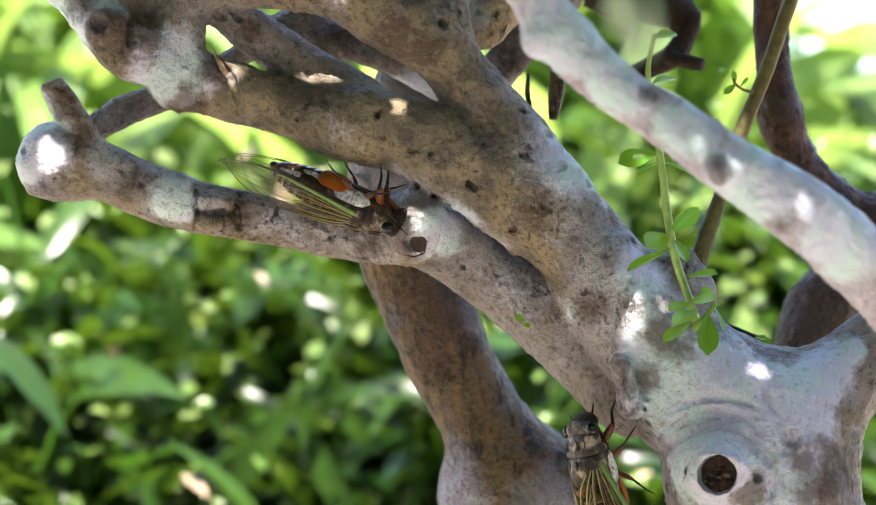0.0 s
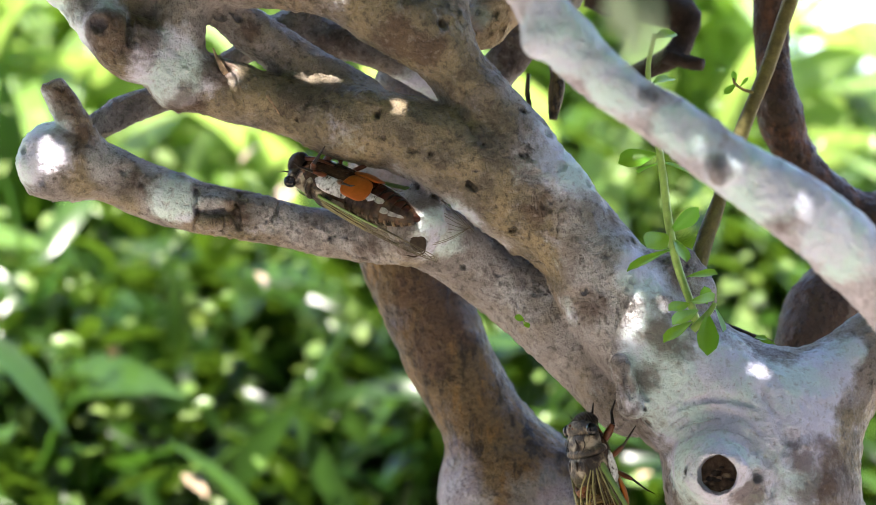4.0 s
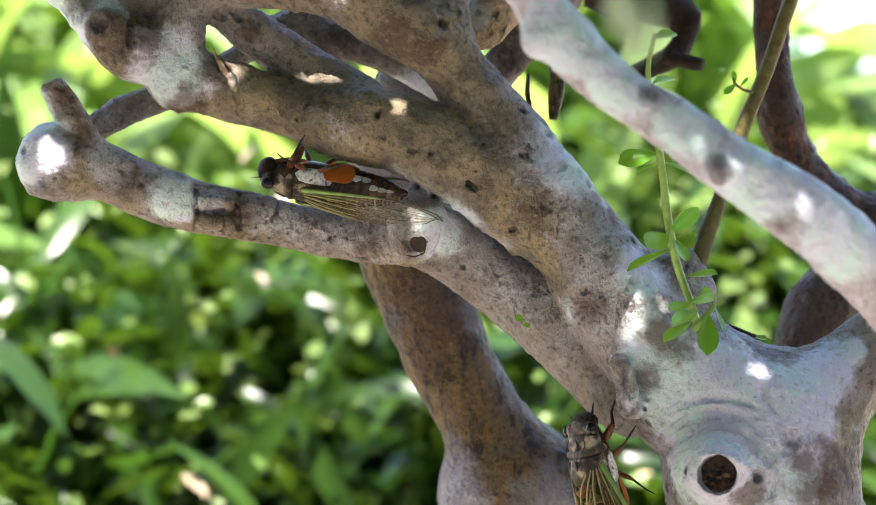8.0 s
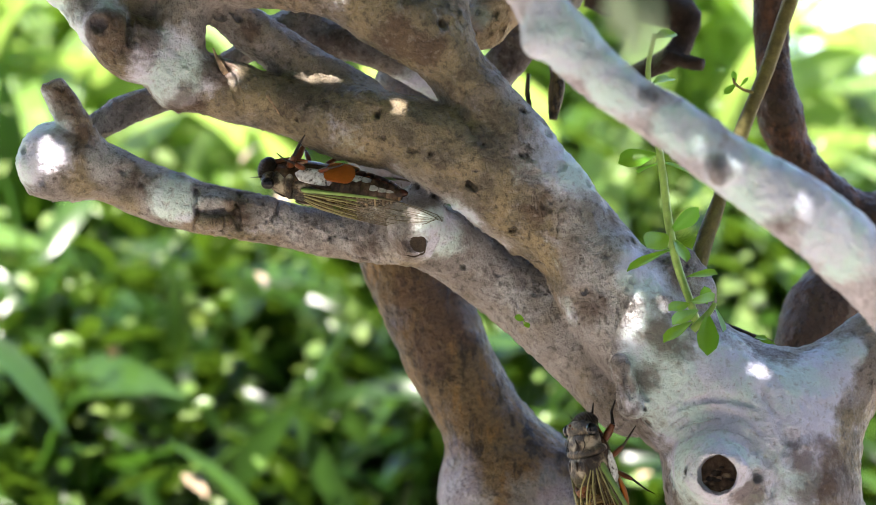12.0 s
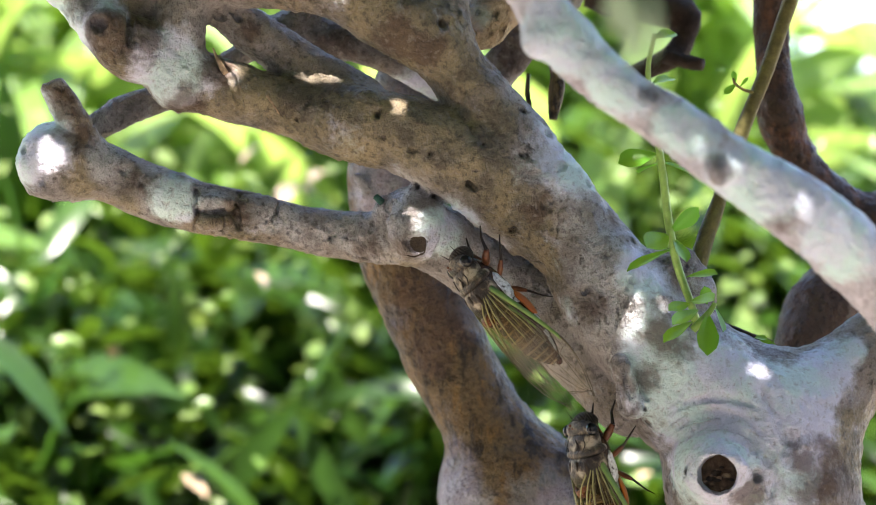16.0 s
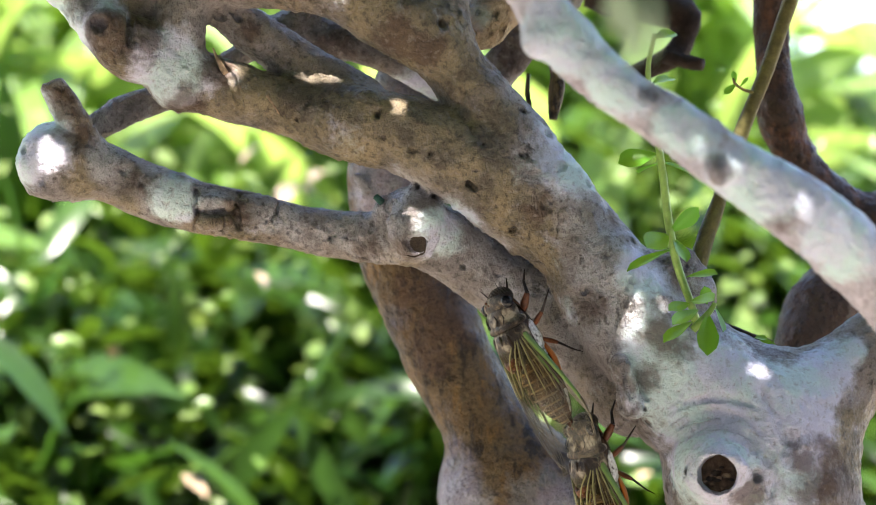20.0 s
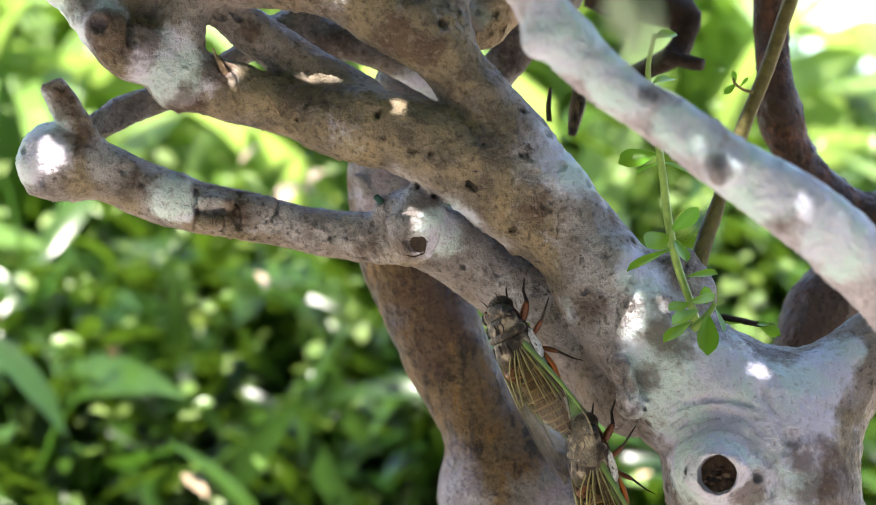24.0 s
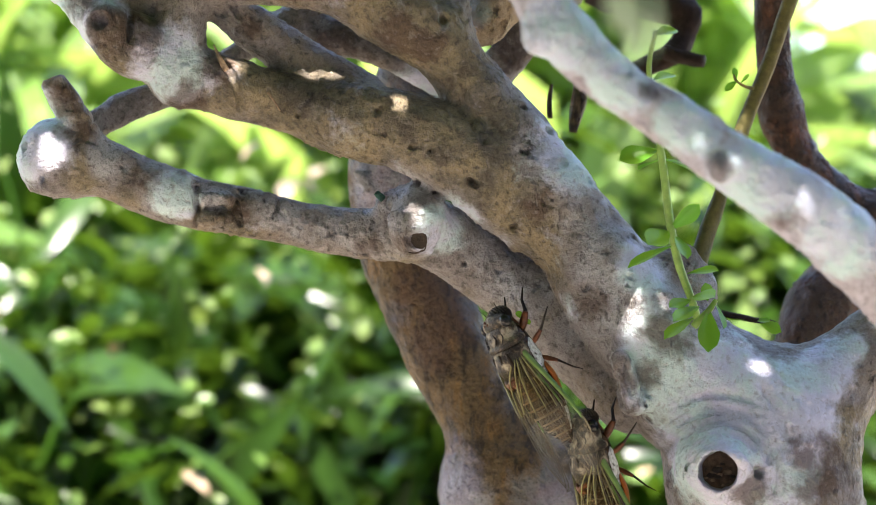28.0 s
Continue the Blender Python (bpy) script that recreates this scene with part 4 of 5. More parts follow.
def snags():
    bark_tube("splinter", [(-64.7, -9.0, 54.5, 0.9), (-66.7, -10.0, 58.2, 0.7), (-68.6, -10.0, 62.3, 0.3)], CUT_WOOD, shrub, 7, 5, 0.8, "pale torn splinter of wood")
    bark_tube("thorn", [(-51.9, -13.0, 47.5, 0.5), (-49.8, -14.0, 44.7, 0.4), (-48.0, -15.0, 41.8, 0.2)], CUT_WOOD, shrub, 6, 4, 0.5)
    bark_tube("stub_twig", [(75.7, 70.0, 65.6, 2.4), (83.7, 66.0, 63.1, 2.2), (87.8, 64.0, 62.2, 1.9)], TWIG, shrub, 8, 4, 0.8)
    bark_tube("far_branch", [(50.1, 80.0, 87.0, 4.1), (65.2, 80.0, 83.3, 4.9), (79.5, 82.0, 81.5, 6.4), (83.1, 80.0, 73.8, 4.9), (77.1, 76.0, 65.1, 3.8), (62.9, 74.0, 58.4, 3.0)], TWIG, shrub, 12, 6, 0.8, "dark bent branch at the back")
    global back_twig
    s = back_twig = bark_tube("back_twig", [(89.2, 20.0, -22.6, 1.2), (94.7, 22.0, -24.7, 1.1), (100.6, 24.0, -26.9, 0.9), (105.8, 26.0, -28.4, 0.7)], TWIG, shrub, 7, 4, 0.6, "thin dark twig with a few leaves")
    shoot_leaf(s, (96.4, 22.0, -25.8), (90.2, 20.0, -23.4), (0, -0.7, 0.7), 3.2)
    shoot_leaf(s, (100.2, 24.0, -26.9), (107.0, 22.0, -31.1), (0.1, -0.9, 0.3), 4.2)
    shoot_leaf(s, (99.3, 24.0, -26.6), (103.6, 20.0, -26.8), (0, -0.6, 0.8), 3.0)


def hanging_twig():
    """Two thin dead twigs that hang behind the limb and shift once in the wind."""
    t = tagged(empty("hanging_twig", (38.5, 30.0, 50.3)), "thin dead dark twig hanging behind the limb", "twig")
    bark_tube("twig", [(-1, 0, 10, 2.2), (-0.6, 0, 3, 2.6), (-1.4, 0, -3, 2.3), (-1.8, 0, -8, 1.5)], BARK_REAR, t, 9, 5, 0.8)
    bark_tube("twig_tip", [(-9.3, 2, -4, 0.9), (-9.9, 2, 1, 0.9), (-9.6, 2, 7, 0.6)], BARK_REAR, t, 6, 4, 0.5)
    return t


snags()
swinging = hanging_twig()


def near_leaves():
    rows = [((32.1, -380.0, 46.0), (35.7, -370.0, 32.3), (0.5, -0.8, 0.2), 5.5), ((29.8, -385.0, 46.4), (30.6, -380.0, 36.4), (-0.5, -0.8, 0.2), 5), ((36.3, -380.0, 46.0), (38.1, -376.0, 32.9), (0.8, -0.5, 0.2), 5.5)]
    v, f = tube([(33.0, -380.0, 50.7, 0.5), (32.5, -380.0, 45.5, 0.4)], 6, 3)
    s = mesh_part("near_shoot", v, f, SHOOT_STEM, shrub, "pale young shoot close to the lens")
    for b, t, face, w in rows:
        shoot_leaf(s, b, t, face, w, 0.5).data.materials[0] = PALE_LEAF


near_leaves()
green_shoot()
small_shoots()
olive_shoot()


# ---- leaf masses ----
def leaf_cloud(name, centres, dirs, ups, lengths, width_share, material, parent=None, bend=0.25, tip=0.5, label="", rows=4):
    """Many curved leaves in one mesh: a base point, a direction, an upper side and a length for each."""
    n = len(centres)
    y = dirs / np.linalg.norm(dirs, axis=1)[:, None]
    z = ups - y * (ups * y).sum(1)[:, None]
    z /= np.maximum(np.linalg.norm(z, axis=1), 1e-6)[:, None]
    x = np.cross(y, z)
    L = lengths[:, None]
    cols = []
    for i in range(rows + 1):
        s = i / rows
        w = (math.sin(math.pi * min(s ** (0.75 + tip * 0.3), 1)) ** 0.8 if 0 < i < rows else 0.03) * width_share * 0.5
        mid = centres + y * L * s - z * L * bend * s * s
        cols += [mid - x * L * w + z * L * w * 0.3, mid, mid + x * L * w + z * L * w * 0.3]
    v = np.stack(cols, 1).reshape(-1, 3)
    k = 3 * (rows + 1)
    one = []
    for i in range(rows):
        for j in range(2):
            a = i * 3 + j
            one.append((a, a + 1, a + 4, a + 3))
    one = np.array(one)
    f = (one[None] + (np.arange(n) * k)[:, None, None]).reshape(-1, 4)
    me = raw_mesh(name, v, f)
    me.materials.append(material)
    ob = new(name, me)
    ob.parent = parent
    if label:
        tagged(ob, label)
    return ob


# points lit through gaps cut in the added crown: x, y, z, radius
FLECKS = [
    (-117.5, -12.0, 27.8, 6), (-95.2, 14.0, 45.9, 3.2), (-41.0, -3.0, 12.0, 5.5), (-31.6, -2.0, 54.8, 4.5), (-11.5, -12.0, 44.5, 3.2), (-5.8, -13.0, 13.9, 5),
    (58.7, -20.0, -17.3, 4.5), (96.3, -19.0, -40.5, 3.2), (-40.6, 0.0, 58.0, 4.2), (-22.1, -4.0, 53.1, 4), (-35.9, -2.0, 55.7, 4), (-63.5, -8.0, 57.0, 3.5),
    (43.1, -34.0, -50.9, 5), (45.5, -36.0, -60.7, 5), (60.5, -34.0, 26.8, 4),
    (-11.7, 55.0, 20.5, 8), (-120.1, -8.0, 20.8, 3), (-61.0, 0.0, 70.9, 3), (94.5, 4.0, 52.2, 4),
    (96.0, -128.0, 18.6, 3), (107.1, -122.0, 9.1, 3.5), (68.2, -128.0, 31.8, 2.5),
]


def shade_layer(rng, n, xs, ys, hs, size, slack, dome=0.0):
    """Leaf bases in an unseen layer, added to cast shade, with the gaps left open."""
    h = rng.uniform(*hs, n)
    s = np.array(SUN_DIR / SUN_DIR.z)
    c = np.stack([rng.uniform(*xs, n), rng.uniform(*ys, n), h], 1)
    if dome:
        # the rim hangs lower than the middle
        mid = np.array(((xs[0] + xs[1]) / 2, (ys[0] + ys[1]) / 2))
        span = np.array((xs[1] - xs[0], ys[1] - ys[0])) / 2
        rim = (((c[:, :2] - mid) / span) ** 2).sum(1)
        inside = rim < 1 + 0.22 * vnoise(c * (1, 1, 0), 150, 31) + rng.normal(0, 0.04, n)
        c, h, rim, n = c[inside], h[inside], rim[inside], int(inside.sum())
        c[:, 2] -= dome * rim * np.where(c[:, 1] > -100, 0.4 + 0.6 * np.clip(np.abs(c[:, 0]) / span[0], 0, 1), 1)
        h = c[:, 2]
    c[:, :2] += s[None, :2] * h[:, None]
    sd = np.array(SUN_DIR)
    keep = np.ones(n, bool)
    for x, y, z, r in FLECKS:
        d = c - (x, y, z)
        away = np.linalg.norm(d - sd * (d @ sd)[:, None], axis=1)
        keep &= away > r * 0.5 + slack
    c = c[keep]
    n = len(c)
    a = rng.uniform(0, 2 * math.pi, n)
    d = np.stack([np.cos(a), np.sin(a), rng.uniform(-0.3, 0.4, n)], 1)
    up = np.stack([rng.normal(0, 0.3, n), rng.normal(0, 0.3, n), np.ones(n)], 1)
    return c - d * size * 0.5, d, up, size * rng.uniform(0.8, 1.2, n)


def crown():
    rng = np.random.default_rng(7)
    high = shade_layer(rng, 22000, (-165, 175), (-150, 95), (380, 450), 8.5, 2.1)
    low = shade_layer(rng, 3600, (-45, 50), (-60, 80), (115, 190), 8.5, 3.2)
    # wide blocks the sky overhead; back is added only to shade the bushes
    wide = shade_layer(rng, 13500, (-880, 450), (-720, 300), (480, 640), 42.0, 21.0, 300)
    back = shade_layer(rng, 1000, (-150, 10), (540, 780), (350, 450), 9.0, 3.0)
    c, d, up, size = (np.concatenate(p) for p in zip(high, low, wide, back))
    ob = leaf_cloud("crown", c, d, up, size, 0.55, CROWN_LEAF, shrub, 0.1, 0.6, "dense small-leaved crown out of view, added to shade the limbs and bushes", 3)
    tagged(ob, kind="stuff")
    # unseen branches that carry the added crown
    for x0, y0, z0, x1, y1, z1 in ((-78.0, -2.0, 82.8, -130, -80, 230), (-116.1, 0.0, 84.7, -190, -60, 220), (-14.5, 0.0, 74.4, -40, -120, 260), (1.0, 6.0, 85.3, 30, -40, 280),
                                   (21.7, -118.0, 76.0, 20, -180, 220), (-4.4, 60.0, 94.4, -20, 60, 250), (109.5, 60.0, 90.7, 120, 40, 260), (114.6, 12.0, 89.4, 130, 0, 180),
                                   (-28.2, -2.0, 81.1, -100, 20, 240)):
        bark_tube("crown_branch", [(x0, y0, z0, 6), ((x0 * 2 + x1) / 3 + 6, (y0 * 2 + y1) / 3, (z0 * 2 + z1) / 3, 4.5), (x1, y1, z1, 2)], BARK, shrub, 10, 6)


crown()


def hedge_shrub(name, label, x, y, top, spread, count, length, material, seed, width=0.26, lean=0.6, bend=0.35, low=-950, heap=0.8):
    """A leafy bush: stems from the soil and leaves that arch out from them."""
    rng = np.random.default_rng(seed)
    bush = tagged(empty(name, (x, y, -1000)), label, "bush", "bushes behind the old shrub")
    stems = []
    for k in range(16):
        a = rng.uniform(0, 2 * math.pi)
        r = spread * rng.uniform(0.2, 1.0)
        ht = (top + 1000) * rng.uniform(0.75, 1.0)
        bx, by = 0.25 * r * math.cos(a), 0.25 * r * math.sin(a)
        tx, ty = r * math.cos(a), r * math.sin(a)
        stems.append((bx, by, tx, ty, ht))
        v, f = tube([(bx, by, -20, 6), ((bx + tx) / 2 * 0.8, (by + ty) / 2 * 0.8, ht * 0.5, 4.5), (tx, ty, ht, 1.5)], 6, 4)
        mesh_part("stem", v, f, TWIG, bush)
    st = np.array(stems)
    pick = rng.integers(0, len(st), count)
    s = rng.uniform(max(0.02, (low + 1000) / (top + 1000)), 1.0, count) ** heap
    q = st[pick]
    c = np.stack([q[:, 0] + (q[:, 2] - q[:, 0]) * s, q[:, 1] + (q[:, 3] - q[:, 1]) * s, q[:, 4] * s], 1)
    c[:, :2] += rng.normal(0, spread * 0.28, (count, 2))
    c[:, 2] += rng.normal(0, 25, count)
    a = rng.uniform(0, 2 * math.pi, count)
    d = np.stack([np.cos(a), np.sin(a), rng.normal(lean, 0.8, count)], 1)
    up = np.stack([rng.normal(0, 0.75, count), rng.normal(-0.2, 0.75, count), np.ones(count)], 1)
    ob = leaf_cloud("foliage", c, d, up, length * rng.uniform(0.6, 1.2, count), width, material, bush, bend, 0.4)
    tagged(ob, kind="stuff")
    return bush


HEDGE = "dark glossy green leafy bush in the garden"
BRIGHT = "sunlit yellow-green bush with long arching leaves"
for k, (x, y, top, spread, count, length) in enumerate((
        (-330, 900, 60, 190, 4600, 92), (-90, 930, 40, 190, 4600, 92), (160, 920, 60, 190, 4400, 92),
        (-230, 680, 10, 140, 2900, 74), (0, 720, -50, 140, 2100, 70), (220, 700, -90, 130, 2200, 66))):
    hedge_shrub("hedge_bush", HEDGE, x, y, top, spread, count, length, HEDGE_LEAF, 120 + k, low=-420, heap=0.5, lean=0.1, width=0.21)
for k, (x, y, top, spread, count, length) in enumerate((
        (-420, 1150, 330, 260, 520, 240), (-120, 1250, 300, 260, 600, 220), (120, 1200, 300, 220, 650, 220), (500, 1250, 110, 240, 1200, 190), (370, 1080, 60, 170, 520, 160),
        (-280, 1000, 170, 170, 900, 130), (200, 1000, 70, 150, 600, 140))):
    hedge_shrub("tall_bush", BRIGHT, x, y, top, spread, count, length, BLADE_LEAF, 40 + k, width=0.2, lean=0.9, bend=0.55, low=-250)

ARCH = "low plant with long arching green blades"
# same plant in two tones: the lighter leaf paints the sunlit right side
for k, (x, y, top, spread, count, length) in enumerate(((-235, 640, -5, 70, 90, 120), (-330, 760, 20, 80, 90, 130), (120, 760, -20, 60, 60, 110), (330, 800, 40, 90, 120, 150), (420, 860, 70, 90, 120, 160))):
    hedge_shrub("blade_plant", ARCH, x, y, top, spread, count, length, BLADE_LEAF if x > 300 else BLADE_MID, 70 + k, width=0.15, lean=1.1, bend=0.5, low=-260)


def highlight_leaves():
    """Pale leaves put in the bushes to stand in for blurred highlights."""
    highlight_tone = plain("dry_leaf", (0.34, 0.25, 0.16), 0.6, 0.3, 60)
    spots = [(-95.3, 560.0, 54.2, 12), (-78.7, 580.0, 33.9, 14), (-63.1, 620.0, 45.2, 13), (-89.6, 560.0, -10.8, 10), (-162.9, 540.0, -47.3, 9), (-123.5, 540.0, -113.4, 13), (104.4, 560.0, -112.2, 10),
             (-70.1, 600.0, 37.3, 9), (-156.7, 600.0, 35.8, 8), (151.1, 640.0, 45.8, 14)]
    rng = random.Random(5)
    for x, y, z, r in spots:
        v, f = leaf_shape(1.3 * r, 0.8 * r, 0.5, 0.3, 0.3)
        ob = mesh_part("dry_leaf", v, f, highlight_tone)
        ob.matrix_basis = Matrix.Translation(P(x, y, z)) @ pose(0, 0, 0, 55 + rng.uniform(-20, 20), rng.uniform(-20, 20), rng.uniform(0, 360)) @ Matrix.Translation((0, -r * MM, 0))
        tagged(ob, "pale leaf standing in for a blurred highlight among the green bushes", "leaf", "dry leaves in the bushes")


highlight_leaves()


def glint_tips():
    """Small pale leaf tips, added as sun glints on the face of the bushes."""
    rng = np.random.default_rng(11)
    n = 620
    y = rng.uniform(520, 800, n)
    x = rng.uniform(-1, 1, n) * 0.165 * (852 + y)
    z = rng.uniform(-0.10, 0.055, n) * (852 + y)
    a = rng.uniform(0, 2 * math.pi, n)
    d = np.stack([np.cos(a), np.sin(a) * 0.6, rng.normal(0.3, 0.6, n)], 1)
    up = np.stack([rng.normal(0, 0.6, n), rng.normal(-0.7, 0.4, n), np.ones(n)], 1)
    ob = leaf_cloud("young_leaves", np.stack([x, y, z], 1), d, up, rng.uniform(5, 14, n), 0.6, GLINT_LEAF, None, 0.2, 0.5)
    ob.location = HOME
    tagged(ob, "small pale leaf tips added as glints on the bushes", "leaves", kind="stuff")


glint_tips()


# ---- cicadas ----
SHELL = plain("dark_brown_shell", (0.026, 0.016, 0.010), 0.45, 0.6, 500, spec=0.18, bump=0.0005)


def down_material():
    """Brown shell under silky tan down that is rubbed off in dark patches."""
    m = Mat("silvery_down")
    c = m.ramp(m.noise(240, 5, 0.62), [(0.42, (0.010, 0.006, 0.004)), (0.49, (0.032, 0.020, 0.012)), (0.55, (0.13, 0.096, 0.06)), (0.63, (0.36, 0.305, 0.225))])
    hair = m.noise(1.0, 3, 0.7, co=m.stretch(4200, 700, 4200))
    c = m.mix(m.step(hair, 0.54, 0.68, 0, 0.14), c, (0.40, 0.345, 0.26))
    m.set(Base_Color=c, Roughness=0.40)
    m.b.inputs["Specular IOR Level"].default_value = 0.3
    m.bump(m.math("ADD", hair, m.noise(900, 4, 0.7)), 0.0004, 1.0)
    return m.mat


def ringed_material():
    """Brown belly rings with paler dusty hind edges."""
    m = Mat("banded_brown_belly")
    c = m.ramp(m.noise(420, 5, 0.65), [(0.36, (0.020, 0.010, 0.006)), (0.55, (0.062, 0.032, 0.017)), (0.74, (0.15, 0.092, 0.05))])
    m.set(Base_Color=c, Roughness=0.26)
    m.b.inputs["Specular IOR Level"].default_value = 0.35
    m.bump(m.noise(1500, 3, 0.7), 0.0002)
    return m.mat


FUR = down_material()
RINGED = ringed_material()
ORANGE = plain("orange_plate", (0.38, 0.098, 0.011), 0.42, 0.3, 200, spec=0.25)
BELLY = plain("dark_rust_belly", (0.040, 0.011, 0.005), 0.17, 0.5, 400, spec=0.25)
RUST = plain("rust_brown_leg", (0.12, 0.035, 0.011), 0.34, 0.6, 300, spec=0.3)
RIDGE = plain("grey_face_ridge", (0.075, 0.06, 0.045), 0.45, 0.3, 500, spec=0.2)
MARGIN = plain("tan_ring_edge", (0.16, 0.105, 0.055), 0.4, 0.4, 500, spec=0.3)
BLACK = plain("black_shin", (0.016, 0.011, 0.009), 0.4, 0.3, 500, spec=0.2)


def wax_material():
    """White wax dust, worn through to the dark shell in places."""
    m = Mat("white_wax")
    m.set(Base_Color=m.ramp(m.noise(420, 6, 0.75), [(0.38, (0.05, 0.035, 0.025)), (0.44, (0.45, 0.43, 0.41)), (0.56, (0.78, 0.77, 0.76))]), Roughness=0.7)
    m.bump(m.noise(1200, 4, 0.7), 0.0005)
    return m.mat


WAX = wax_material()
DUST = plain("grey_wax_dust", (0.36, 0.34, 0.31), 0.7, 0.5, 700)

EYE_DARK = plain("dark_eye", (0.008, 0.007, 0.008), 0.15, 0.3, 300, spec=0.3)
VEIN_GREEN = plain("green_vein", (0.13, 0.22, 0.045), 0.45, 0.25, 300)
VEIN_OCHRE = plain("ochre_vein", (0.20, 0.185, 0.065), 0.45, 0.3, 300)
VEIN_BROWN = plain("brown_vein", (0.09, 0.068, 0.036), 0.5, 0.4, 300)


def membrane(name, tint, gloss, skin=(0.16, 0.12, 0.05)):
    m = Mat(name)
    tr = m.t.nodes.new("ShaderNodeBsdfTransparent")
    tr.inputs["Color"].default_value = (*tint, 1)
    m.set(Base_Color=(*skin, 1), Roughness=0.25)
    mx = m.t.nodes.new("ShaderNodeMixShader")
    m.put(mx.inputs[0], m.step(m.noise(160, 3), 0.3, 0.7, gloss * 0.6, gloss * 1.4))
    m.t.links.new(tr.outputs[0], mx.inputs[1])
    m.t.links.new(m.b.outputs[0], mx.inputs[2])
    m.t.links.new(mx.outputs[0], m.out.inputs["Surface"])
    return m.mat


# the clear part's pale skin colour paints the sheen on the membrane
WING_CLEAR = membrane("clear_wing", (0.96, 0.95, 0.90), 0.10, (0.36, 0.33, 0.26))
WING_BASE = membrane("smoky_wing_base", (0.90, 0.86, 0.74), 0.10)
WING_SMOKE = membrane("brown_wing_cell", (0.42, 0.32, 0.2), 0.3)


def lathe(rows, seg=20, sub=0):
    """Rings along Y: y, half width, top height, bottom depth, centre z."""
    v, f = [], []
    if sub:
        rows = spline(rows, sub)
    for y, w, up, dn, cz in rows:
        for j in range(seg):
            a = 2 * math.pi * j / seg
            s = math.sin(a)
            v.append((w * math.cos(a), y, cz + (up if s > 0 else dn) * s))
    n = len(rows)
    for i in range(n - 1):
        for j in range(seg):
            j2 = (j + 1) % seg
            f.append((i * seg + j, i * seg + j2, (i + 1) * seg + j2, (i + 1) * seg + j))
    f.append(tuple(range(seg))[::-1])
    f.append(tuple((n - 1) * seg + j for j in range(seg)))
    return v, f


def belt(rows, a0, a1, out=1.02, thick=0.25, seg=8, ragged=0.0):
    """A plate that hugs a lathe-shaped body: its rings, between two angles in degrees (0: its right, 90: its back)."""
    v, f = [], []
    for grow in (out, out - thick / 8.0):
        for i, (y, w, up, dn, cz) in enumerate(rows):
            t = 2 * i / (len(rows) - 1) - 1
            pinch = 1 - ragged * (0.75 * t * t + 0.2 * math.sin(2.7 * i + a0)) if ragged >= 0 else max(0.1, math.sqrt(max(0.0, 1 - t ** 4)))
            for j in range(seg + 1):
                a = radians((a0 + a1) / 2 + (a1 - a0) * pinch * (j / seg - 0.5))
                s = math.sin(a)
                v.append((grow * w * math.cos(a), y, cz + grow * (up if s > 0 else dn) * s))
    n, k = len(rows), seg + 1
    for i in range(n - 1):
        for j in range(seg):
            q = (i * k + j, i * k + j + 1, (i + 1) * k + j + 1, (i + 1) * k + j)
            f.append(q)
            f.append(tuple(x + n * k for x in q[::-1]))
    rim = [j for j in range(k)] + [i * k + seg for i in range(1, n)] + [(n - 1) * k + j for j in range(seg - 1, -1, -1)] + [i * k for i in range(n - 2, 0, -1)]
    for p, q in zip(rim, rim[1:] + rim[:1]):
        f.append((q, p, p + n * k, q + n * k))
    return v, f


def wing_point(u, w, L, W):
    """Wing sheet: u along, w across from the leading edge, both 0 to 1; gently arched."""
    lead = -0.10 * W * math.sin(math.pi * min(u * 1.05, 1))
    width = W * (0.30 + 0.78 * math.sin(math.pi * (0.12 + 0.62 * u))) * math.sqrt(max(0.0, 1 - max(0.0, (u - 0.55) / 0.45) ** 2.4))
    tipdrop = 0.45 * W * max(0.0, u - 0.55) ** 2 / 0.2
    y = lead + tipdrop * (1 if u > 0.55 else 0) + w * max(width - tipdrop, 0.02)
    z = 0.10 * W * math.sin(math.pi * w) + 0.05 * W * math.sin(math.pi * u)
    return L * u, y, z


